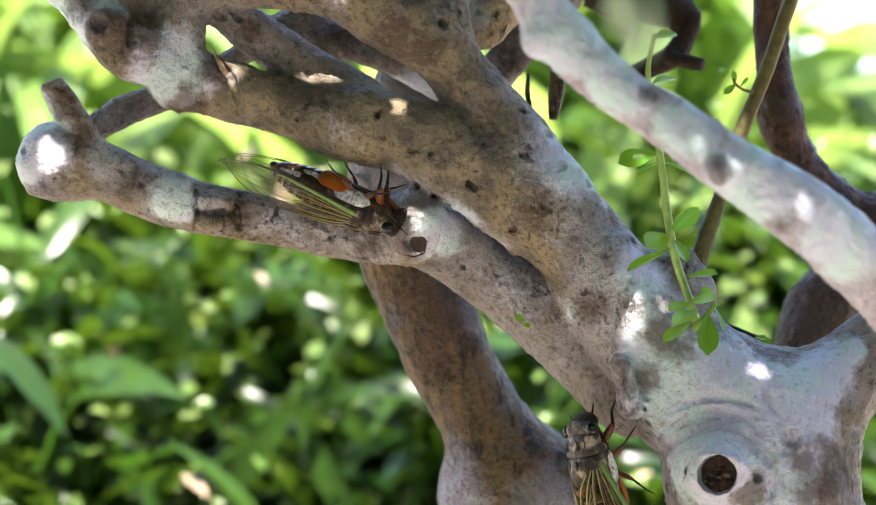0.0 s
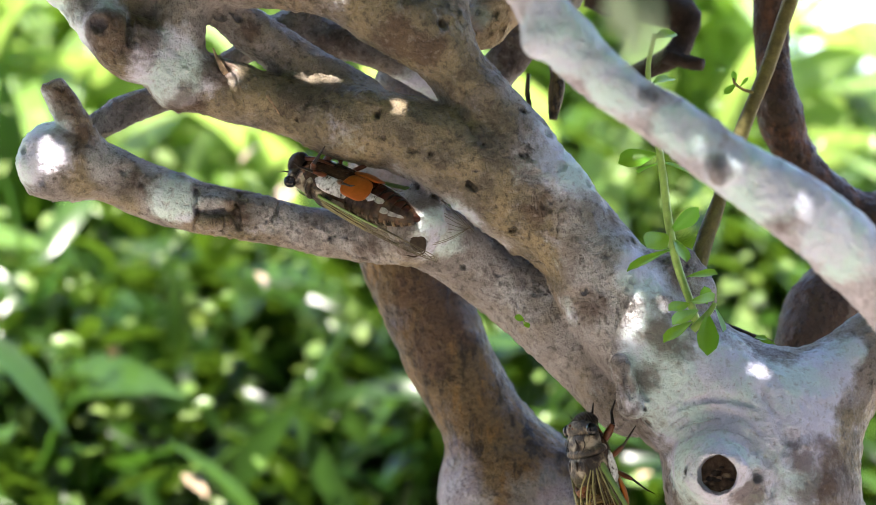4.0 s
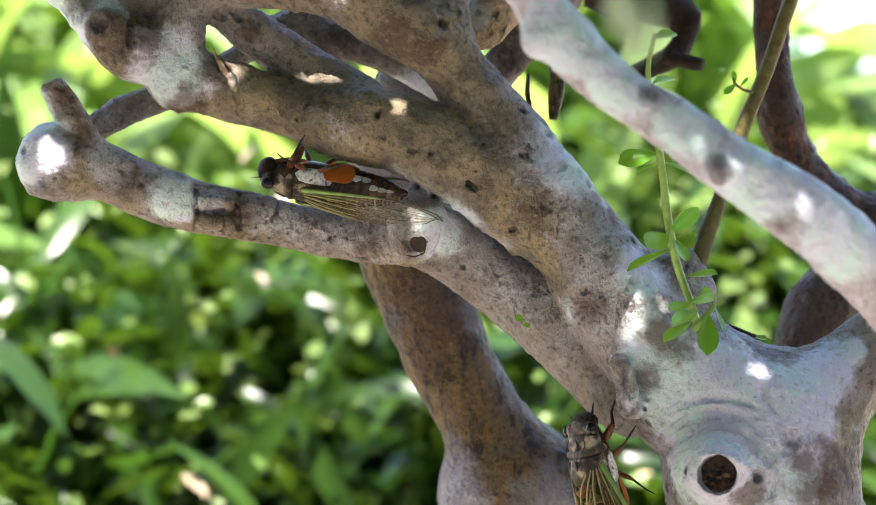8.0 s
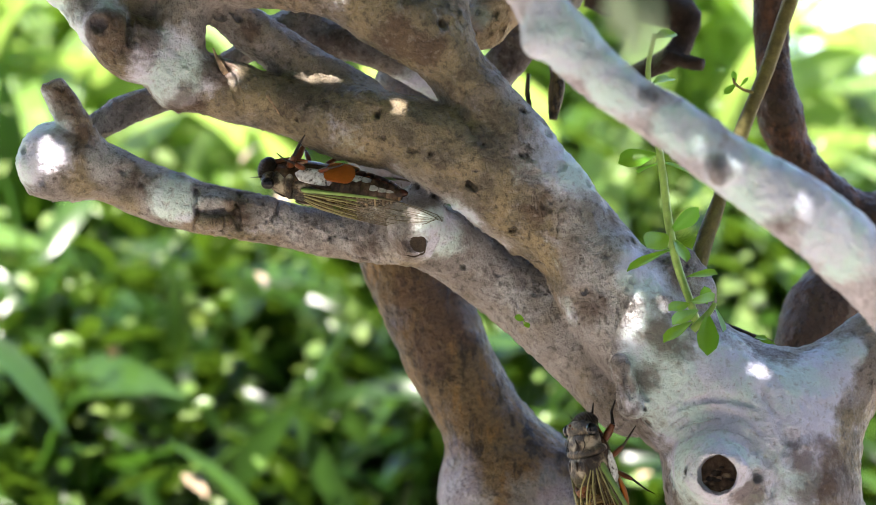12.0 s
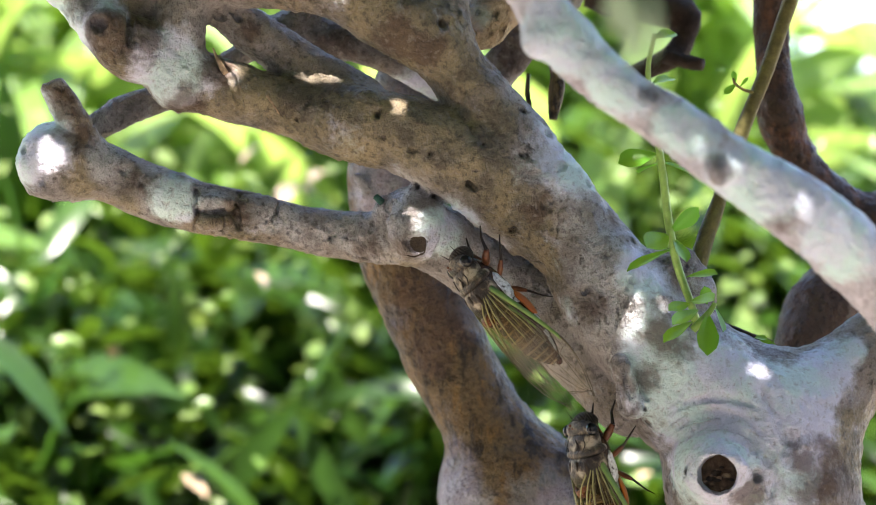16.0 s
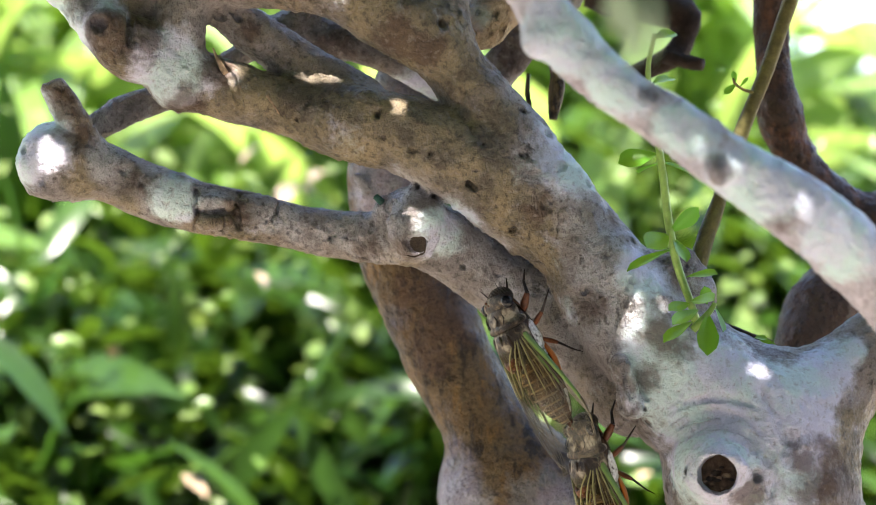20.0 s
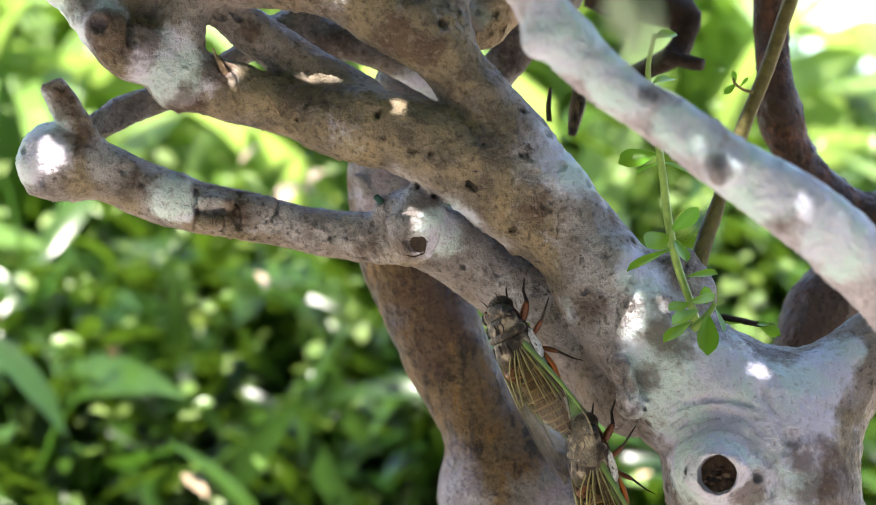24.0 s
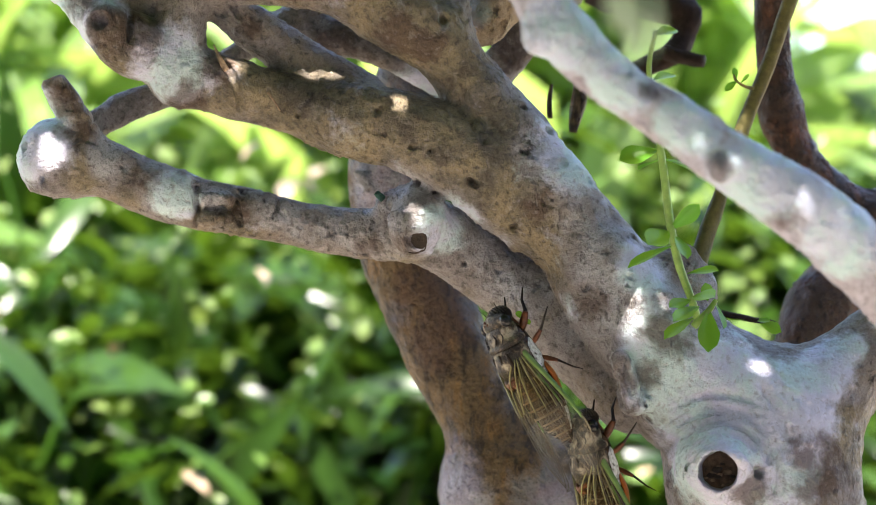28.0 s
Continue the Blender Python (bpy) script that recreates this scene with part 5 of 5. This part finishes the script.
def wing(parent, name, side, root, along, across, L, W, fore=True):
    """A veined, clear wing as a part with its veins under it."""
    along = Vector(along).normalized()
    across = Vector(across)
    across = (across - along * across.dot(along)).normalized()
    up = along.cross(across) * (-side)
    root = Vector(root)

    def at(u, w):
        x, y, z = wing_point(u, w, L, W)
        p = root + along * x + across * y + up * z
        return (p.x, p.y, p.z)

    nu, nw = 26, 8
    v = [at(i / nu, j / nw) for i in range(nu + 1) for j in range(nw + 1)]
    f = [(i * (nw + 1) + j, (i + 1) * (nw + 1) + j, (i + 1) * (nw + 1) + j + 1, i * (nw + 1) + j + 1) for i in range(nu) for j in range(nw)]
    ob = mesh_part(name, v, f, WING_CLEAR, parent, "clear wing with green and brown veins")
    ob.data.materials.append(WING_BASE)
    ob.data.materials.append(WING_SMOKE)
    for k, poly in enumerate(ob.data.polygons):
        u, w = k // nw, k % nw
        if fore and u < 5 and w in (1, 2):
            poly.material_index = 2
        elif u < 11:
            poly.material_index = 1

    def vein(path, r0, r1, mat, nm="vein"):
        pts = spline(path, 4)
        rows = [(*at(min(max(a, 0), 0.999), min(max(b, 0), 1)), r0 + (r1 - r0) * k / len(pts)) for k, (a, b) in enumerate(pts)]
        return tube(rows, 5, 1)

    # the leading edge is a flat green band as far as the node
    band_v, band_f = [], []
    rows = 18
    for k in range(rows + 1):
        u = 0.60 * k / rows
        half = (0.95 if fore else 0.5) * (1 - 0.55 * k / rows) + 0.05
        p, q = Vector(at(u, 0.0)), Vector(at(u, 0.12))
        w = (q - p).normalized() * half
        mid = p + w * 0.4
        band_v += [tuple(mid - w), tuple(mid + up * 0.35), tuple(mid + w), tuple(mid - up * 0.35)]
    for k in range(rows):
        for s in range(4):
            band_f.append((k * 4 + s, k * 4 + (s + 1) % 4, k * 4 + 4 + (s + 1) % 4, k * 4 + 4 + s))
    band_f += [(3, 2, 1, 0), tuple(rows * 4 + s for s in range(4))]
    mesh_part("leading_vein", band_v, band_f, VEIN_GREEN, ob, "bright green leading vein")
    mesh_part("edge_vein", *vein([(0.58, 0.0), (0.68, 0), (0.76, 0.0)], 0.4, 0.2, VEIN_BROWN), VEIN_BROWN, ob)
    paths = [
        [(0.02, 0.12), (0.2, 0.10), (0.45, 0.09), (0.62, 0.08)],
        [(0.30, 0.11), (0.45, 0.22), (0.65, 0.22), (0.9, 0.18)],
        [(0.03, 0.2), (0.18, 0.30), (0.34, 0.34), (0.55, 0.38), (0.8, 0.40), (0.95, 0.45)],
        [(0.34, 0.34), (0.48, 0.50), (0.65, 0.56), (0.85, 0.66)],
        [(0.05, 0.3), (0.2, 0.52), (0.38, 0.66), (0.55, 0.72), (0.72, 0.84)],
        [(0.38, 0.66), (0.47, 0.80), (0.56, 0.92)],
        [(0.05, 0.45), (0.2, 0.78), (0.34, 0.92), (0.42, 0.97)],
        [(0.45, 0.22), (0.46, 0.36)], [(0.64, 0.09), (0.65, 0.22)], [(0.62, 0.22), (0.60, 0.385)], [(0.66, 0.39), (0.66, 0.56)],
        [(0.47, 0.50), (0.50, 0.70)], [(0.75, 0.21), (0.76, 0.40)],
        [(0.75, 0.03), (0.86, 0.06), (0.95, 0.2), (0.97, 0.45), (0.93, 0.75), (0.82, 0.92), (0.68, 0.955), (0.5, 0.955), (0.36, 0.97)],
        [(0.74, 0.0), (0.86, 0.0), (0.96, 0.0), (0.995, 0.5), (0.96, 0.98), (0.84, 1.0), (0.66, 1.0), (0.45, 1.0), (0.2, 1.0)],
        [(0.65, 0.22), (0.8, 0.27), (0.93, 0.32)], [(0.66, 0.56), (0.8, 0.54), (0.94, 0.60)], [(0.6, 0.385), (0.5, 0.5)], [(0.40, 0.42), (0.40, 0.54), (0.38, 0.66)],
    ]
    mesh_part("vein_net", *join(*[vein(p, 0.12, 0.075, VEIN_BROWN) for p in (paths if fore else paths[:8])]), VEIN_BROWN, ob, "fine brown vein net")
    basal = [[(0.02, 0.14), (0.15, 0.17), (0.32, 0.20), (0.44, 0.24)], [(0.03, 0.22), (0.15, 0.32), (0.28, 0.38), (0.40, 0.42)], [(0.02, 0.30), (0.14, 0.50), (0.27, 0.60), (0.38, 0.66)],
             [(0.02, 0.46), (0.10, 0.82), (0.22, 0.95), (0.34, 0.985)], [(0.02, 0.36), (0.12, 0.64), (0.24, 0.80), (0.34, 0.90)]]
    for p in basal if fore else basal[::2]:
        mesh_part("base_vein", *vein(p, 0.30 if fore else 0.18, 0.15, VEIN_OCHRE), VEIN_OCHRE, ob, "ochre vein at the wing's root")
    return ob


LEGS = (
    # hip, knee, ankle, claw tip (one side; x outward, y to the head, z to the back)
    ("front_leg", (3.0, 11.5, -4.5), (7.2, 16.0, -7.0), (6.0, 19.5, -8.5), (6.8, 22.5, -10.5), 1.35),
    ("middle_leg", (4.0, 6.5, -5.0), (8.6, 9.0, -7.4), (12.0, 12.0, -9.2), (13.4, 14.0, -11.0), 0.95),
    ("hind_leg", (4.2, 2.0, -5.0), (8.0, -1.5, -7.4), (10.5, -5.5, -9.4), (12.0, -7.5, -11.0), 0.85),
)

LEG_HIPS = {row[0]: row[1] for row in LEGS}


def cicada(name, label):
    c = tagged(new(name), label, "cicada", "cicadas on the shrub")
    c.empty_display_size = 0.01
    # head with its bulging face
    head = mesh_part("head", *ball((0, 17.2, 0.2), (7.8, 3.0, 3.4), 24, 14, lambda x, y, z: (x, y * (1 - 0.15 * x * x), z * (1 - 0.35 * x * x))), FUR, c)
    face = mesh_part("face", *ball((0, 18.4, -2.2), (3.7, 3.2, 4.0), 18, 12), SHELL, head, "bulging dark face plate with cross ridges")
    for k in range(7):
        z = -4.6 + 0.85 * k
        half = 3.75 * math.sqrt(max(0.0, 1 - ((z + 2.2) / 4.2) ** 2))
        for sx in (-1, 1):
            arc = [(sx * (0.12 + 0.88 * q) * half, 18.4 + 3.3 * math.sqrt(max(0.0, 1 - ((z + 2.2) / 4.0) ** 2 - ((0.12 + 0.88 * q) * half / 3.75) ** 2)), z + 0.5 * q, 0.2) for q in (0, 0.33, 0.66, 0.95)]
            mesh_part("face_ridge", *tube(arc, 5, 3), RIDGE, face)
    for sx in (-1, 1):
        mesh_part("eye", *ball((sx * 7.3, 16.9, 0.3), (1.75, 2.0, 1.85), 20, 14), EYE_DARK, head, "glossy dark eye")
        mesh_part("antenna", *tube([(sx * 4.0, 19.6, -0.6, 0.28), (sx * 5.0, 21.6, -0.4, 0.14), (sx * 5.8, 23.4, 0.0, 0.06)], 5, 3), BLACK, head)
    mesh_part("ocelli", *join(*[ball((x, 18.2 + dy, 3.2), (0.45, 0.45, 0.4), 8, 6) for x, dy in ((-1, 0), (1, 0), (0, 1.0))]), RUST, head)
    mesh_part("beak", *tube([(0, 17.5, -4.6, 0.9), (0, 12.5, -6.4, 0.6), (0, 6.5, -6.6, 0.35)], 8, 4), RUST, head)
    # collar plate with grooves
    mesh_part("collar", *lathe([(16.2, 5.8, 3.3, 3.3, 0), (15.2, 7.0, 4.1, 4.0, 0), (13.6, 6.9, 4.8, 4.4, 0), (12.2, 7.0, 5.1, 4.6, 0), (11.6, 7.3, 5.2, 4.8, 0), (10.8, 8.3, 5.7, 4.9, 0), (9.8, 8.5, 5.6, 4.8, 0), (9.2, 7.6, 4.8, 4.4, 0)], 32, 3), FUR, c, "downy grey-brown collar with dark grooves")
    for sx in (-1, 1):
        mesh_part("groove", *tube([(sx * 2.0, 15.0, 4.05, 0.18), (sx * 3.2, 13.2, 4.5, 0.22), (sx * 2.4, 11.8, 5.0, 0.18)], 5, 4), BLACK, c)
        mesh_part("groove", *tube([(sx * 5.2, 15.0, 3.2, 0.16), (sx * 6.0, 13.2, 3.4, 0.2), (sx * 5.2, 11.6, 4.1, 0.16)], 5, 4), BLACK, c)
    # back shield
    shield = mesh_part("back_shield", *lathe([(9.8, 6.8, 4.6, 4.5, 0), (8.6, 7.5, 6.0, 4.9, 0), (6.0, 7.7, 6.9, 5.2, 0), (3.0, 7.3, 7.0, 5.2, 0), (0.5, 6.8, 6.3, 5.0, 0), (-1.5, 6.6, 5.3, 4.9, 0), (-3.0, 6.3, 4.6, 4.7, 0)], 32, 3), FUR, c, "silvery downy back shield with dark marks")
    for sx in (-1, 1):
        mesh_part("mark", *ball((sx * 2.0, 6.6, 5.95), (0.9, 2.2, 0.75), 12, 8), SHELL, shield, "dark cone-shaped mark")
        mesh_part("mark", *ball((sx * 4.9, 5.0, 4.75), (0.8, 3.2, 0.8), 12, 8), SHELL, shield, "dark cone-shaped mark")
    mesh_part("cross_ridge", *join(tube([(-3.2, 0.6, 5.7, 0.7), (0, -0.9, 6.7, 1.1), (3.2, -2.8, 4.9, 0.6)], 7, 4), tube([(3.2, 0.6, 5.7, 0.7), (0, -0.9, 6.7, 1.1), (-3.2, -2.8, 4.9, 0.6)], 7, 4)), RUST, shield, "raised rust-brown cross ridge")
    # breast
    chest = [(16.0, 4.6, 3.0, 4.0, -0.6), (13.0, 6.2, 3.0, 5.0, -0.8), (9.0, 7.1, 3.0, 5.6, -0.9), (4.0, 7.3, 3.0, 5.8, -0.9), (0.0, 7.0, 3.0, 5.6, -0.8), (-3.0, 6.8, 3.0, 5.2, -0.6)]
    breast = mesh_part("breast", *lathe(chest, 28, 3), RINGED, c)
    fine = spline(chest, 3)
    cover = [(0.5, 7.3, 5.2, 5.5, -0.8), (-1.2, 7.6, 5.4, 5.9, -0.8), (-3.2, 7.8, 5.6, 6.3, -0.8), (-5.4, 7.9, 5.7, 6.3, -0.8), (-7.4, 7.7, 5.6, 6.0, -0.8), (-9.2, 7.4, 5.5, 5.6, -0.8)]
    for sx in (-1, 1):
        lo, hi = (-54, -6) if sx > 0 else (-174, -126)
        mesh_part("wax_patch", *belt(fine[6:17], lo, hi, ragged=-1), WAX, breast, "white waxy patch on the flank")
        # belly covers: one broad orange lobe a side that wraps up the flank
        lo, hi = (-88, -22) if sx > 0 else (-158, -92)
        mesh_part("belly_cover", *belt(spline(cover, 3), lo, hi, 1.04, 0.5, 14, ragged=-1), ORANGE, c, "orange belly cover plate")
    # abdomen: a ring a segment
    edges = [(-2.4, 7.0, 5.3), (-5.2, 7.4, 5.6), (-8.4, 7.4, 5.6), (-11.4, 7.1, 5.4), (-14.2, 6.5, 5.0), (-16.8, 5.7, 4.5), (-19.2, 4.6, 3.8), (-21.4, 3.4, 2.9), (-23.6, 1.8, 1.7)]
    for k, ((y0, w0, h0), (y1, w1, h1)) in enumerate(zip(edges, edges[1:])):
        rings = [(y0 + 0.25, w0 * 0.95, h0 * 0.95, h0 * 0.90, -0.6), (y0 - 0.3, w0 * 1.0, h0, h0 * 0.94, -0.6), ((y0 + y1) / 2, (w0 + w1) / 2 * 1.02, (h0 + h1) / 2 * 1.02, (h0 + h1) / 2 * 0.96, -0.6),
                 (y1, w1 * 1.02, h1 * 1.02, h1 * 0.96, -0.6), (y1 - 0.25, w1 * 0.92, h1 * 0.92, h1 * 0.87, -0.6)]
        seg = mesh_part("abdomen_ring", *lathe(rings, 28), RINGED, c)
        if 1 <= k <= 6:
            near, far = ((40, 84), (38, 76), (42, 64), (16, 38), (14, 34), (16, 32))[k - 1]
            dust = WAX if k <= 2 else DUST
            mesh_part("wax_band", *belt(rings[0:4], -far, -near, 1.015, ragged=0.55), dust, seg, "pale wax band on the belly's edge")
            mesh_part("wax_band", *belt(rings[0:4], near - 180, far - 180, 1.015, ragged=0.55), dust, seg, "pale wax band on the belly's edge")
            mesh_part("belly_plate", *belt(rings[1:4], -118, -62, 1.02), BELLY, seg, "glossy rust-brown belly plate")
        mesh_part("ring_edge", *belt([(y1 + 0.75, (w0 + w1) / 2 * 1.0, (h0 + h1) / 2 * 1.0, h1, -0.6), (y1 + 0.1, w1 * 1.03, h1 * 1.03, h1, -0.6)], 8, 172, 1.03, 0.2, 14), MARGIN, seg, "tan hind edge of the ring")
    mesh_part("tail_tip", *ball((0, -23.4, -1.2), (1.5, 2.0, 1.3), 12, 8), BELLY, c)
    # wings, folded like a roof
    for side in (-1, 1):
        wing(c, "hind_wing", side, (side * 6.7, 3.5, 1.4), (side * 0.20, -1, -0.04), (-side * 0.74, 0, 0.66), 27, 11, False)
        wing(c, "fore_wing", side, (side * 7.3, 7.0, 0.6), (side * (0.18 if side > 0 else 0.21), -1, -0.08), (-side * 0.74, 0, 0.66), 45, 16.0)
    # legs
    for side in (-1, 1):
        for nm, hip, knee, ankle, claw, r in LEGS:
            r *= 0.9
            h, k, a, t = ((side * p[0], p[1], p[2]) for p in (hip, knee, ankle, claw))
            leg = mesh_part(nm, *tube([(*h, r * 0.8), ((h[0] + k[0]) / 2, (h[1] + k[1]) / 2, (h[2] + k[2]) / 2, r * 1.05), (*k, r * 0.65)], 8, 4), RUST, c)
            mesh_part("shin", *tube([(*k, r * 0.55), ((k[0] + a[0]) / 2, (k[1] + a[1]) / 2, (k[2] + a[2]) / 2, r * 0.42), (*a, r * 0.38)], 7, 4), BLACK, leg)
            mesh_part("foot", *tube([(*a, r * 0.36), ((a[0] + t[0]) / 2, (a[1] + t[1]) / 2, (a[2] + t[2]) / 2, r * 0.26), (*t, r * 0.16)], 6, 4), BLACK, leg)
    return c


def stance(x, y, z, head, back):
    """A cicada's pose: the middle of its body, the way its head points, the way its back faces."""
    f = Vector(head).normalized()
    n = Vector(back)
    n = (n - f * n.dot(f)).normalized()
    m = Matrix((f.cross(n), f, n)).transposed().to_4x4()
    m.translation = P(x, y, z)
    return m


resting = cicada("resting_cicada", "resting brown cicada with clear folded wings on the trunk")
crawling = cicada("crawling_cicada", "crawling brown cicada with orange belly plates and clear wings")


def motions():
    still = stance(48.2, -18.0, -69.6, (-0.30, -0.03, 0.95), (-0.86, -0.44, -0.2))
    walk(resting, [(0.0, still), (28.0, still)])
    rows = [
        (0.0, stance(-29.2, -6.0, 15.6, (0.90, -0.10, -0.42), (-0.42, 0.16, -0.89))),
        (0.6, stance(-29.4, -6.0, 15.7, (0.90, 0.0, -0.42), (-0.42, 0.2, -0.88))),
        (0.9, stance(-27.2, -6.0, 17.2, (0.92, 0.26, -0.29), (-0.36, 0.28, -0.86))),
        (1.1, stance(-26.6, -6.0, 16.9, (0.90, 0.36, -0.24), (-0.30, 0.38, -0.85))),
        (1.3, stance(-25.8, -6.0, 15.7, (0.86, 0.48, -0.18), (-0.20, 0.50, -0.83))),
        (1.5, stance(-25.0, -6.0, 14.5, (0.80, 0.59, -0.11), (-0.10, 0.60, -0.78))),
        (1.7, stance(-24.4, -6.0, 14.6, (0.70, 0.71, 0.04), (-0.08, 0.70, -0.70))),
        (2.0, stance(-23.8, -6.0, 15.0, (0.51, 0.83, 0.20), (-0.05, 0.75, -0.65))),
        (2.35, stance(-23.6, -5.0, 15.8, (0.14, 0.88, 0.43), (0.0, 0.60, -0.80))),
        (2.7, stance(-23.5, -5.0, 16.2, (-0.12, 0.85, 0.50), (-0.04, 0.50, -0.86))),
        (2.9, stance(-23.4, -5.0, 16.2, (-0.24, 0.84, 0.48), (-0.08, 0.50, -0.85))),
        (3.2, stance(-24.2, -5.0, 16.4, (-0.44, 0.75, 0.48), (-0.15, 0.52, -0.82))),
        (3.5, stance(-26.2, -5.0, 17.2, (-0.66, 0.57, 0.48), (-0.2, 0.56, -0.80))),
        (4.5, stance(-27.7, -5.0, 19.2, (-0.92, 0.24, 0.28), (-0.25, 0.50, -0.82))),
        (5.5, stance(-32.0, -4.0, 20.2, (-0.98, 0.12, 0.14), (-0.14, 0.26, -0.95))),
        (6.0, stance(-34.2, -4.0, 20.6, (-0.98, 0.12, 0.15), (-0.14, 0.26, -0.95))),
        (12.0, stance(-34.2, -4.0, 20.6, (-0.98, 0.12, 0.15), (-0.14, 0.26, -0.95))),
        (12.5, stance(-29.6, -5.0, 20.0, (-0.98, 0.12, 0.15), (-0.14, 0.26, -0.95))),
        (13.5, stance(-15.5, -11.0, 12.6, (-0.93, 0.06, 0.33), (-0.3, 0.24, -0.90))),
        (14.5, stance(-2.7, -16.0, 2.4, (-0.87, 0.0, 0.48), (-0.44, 0.10, -0.86))),
        (15.0, stance(3.4, -18.0, -3.5, (-0.85, 0.0, 0.53), (-0.50, -0.30, -0.78))),
        (15.5, stance(9.2, -19.0, -9.1, (-0.78, 0.0, 0.62), (-0.60, -0.40, -0.68))),
        (16.0, stance(18.6, -20.0, -16.2, (-0.70, 0.0, 0.71), (-0.70, -0.34, -0.60))),
        (16.5, stance(22.4, -20.0, -22.8, (-0.62, 0.0, 0.78), (-0.77, -0.38, -0.46))),
        (17.0, stance(25.5, -20.0, -27.6, (-0.56, 0.0, 0.83), (-0.85, -0.44, -0.32))),
        (18.0, stance(27.0, -20.0, -28.1, (-0.54, 0.0, 0.84), (-0.85, -0.44, -0.32))),
        (20.0, stance(26.5, -20.0, -30.7, (-0.50, 0.0, 0.865), (-0.85, -0.44, -0.32))),
        (21.5, stance(26.1, -20.0, -32.2, (-0.50, 0.0, 0.865), (-0.85, -0.44, -0.32))),
        (24.0, stance(26.4, -20.0, -33.4, (-0.50, 0.0, 0.865), (-0.85, -0.44, -0.32))),
        (26.5, stance(27.0, -20.0, -34.9, (-0.50, 0.0, 0.865), (-0.85, -0.44, -0.32))),
        (28.0, stance(26.2, -20.0, -37.2, (-0.52, 0.0, 0.855), (-0.85, -0.44, -0.32))),
    ]
    walk(crawling, rows)
    # the legs step by turns while it crawls
    for leg in [o for o in crawling.children if o.name.split(".")[0] in LEG_HIPS]:
        kind = leg.name.split(".")[0]
        hip = Vector(LEG_HIPS[kind])
        side = 1 if leg.data.vertices[0].co.x > 0 else -1
        hip.x *= side
        order = ("front_leg", "middle_leg", "hind_leg").index(kind) + (1 if side > 0 else 0)

        def held(t, turn, kind=kind, hip=hip):
            # the front legs reach up to the limb until it walks down to the trunk
            reach = -82 * min(1.0, max(0.0, (16.0 - t) / 2.5)) if kind == "front_leg" else 0.0
            return Matrix.Translation(hip * MM) @ Matrix.Rotation(radians(reach), 4, "X") @ turn @ Matrix.Translation(-hip * MM)

        steps = [(0.0, held(0.0, Matrix()))]
        for a, b in ((0.9, 3.6), (12.1, 16.9), (27.0, 27.9)):
            n = int(round((b - a) / 0.3))
            for k in range(n + 1):
                amount = 0 if k in (0, n) else (11 if (k + order) % 2 else -11)
                turn = Matrix.Rotation(radians(amount), 4, "Z") @ Matrix.Rotation(radians(amount * 0.5 * side), 4, "Y")
                steps.append((a + (b - a) * k / n, held(a + (b - a) * k / n, turn)))
        steps.append((28.0, Matrix()))
        walk(leg, steps)
    # a gust lifts the leafy twig behind the trunk
    foot = P(88.3, 20.0, -21.7) - HOME
    lifted = Matrix.Translation((0, 0, 0.0022)) @ Matrix.Translation(foot) @ Matrix.Rotation(radians(-9), 4, "Y") @ Matrix.Translation(-foot)
    walk(back_twig, [(0.0, Matrix()), (21.1, Matrix()), (21.4, lifted), (28.0, lifted)])
    hung = swinging.matrix_basis.copy()
    swung = Matrix.Translation(Vector((6.6, 0, -5.2)) * MM) @ hung @ pose(0, 0, 0, 0, 4, 0)
    walk(swinging, [(0.0, hung), (21.1, hung), (21.4, swung), (28.0, swung)])


motions()
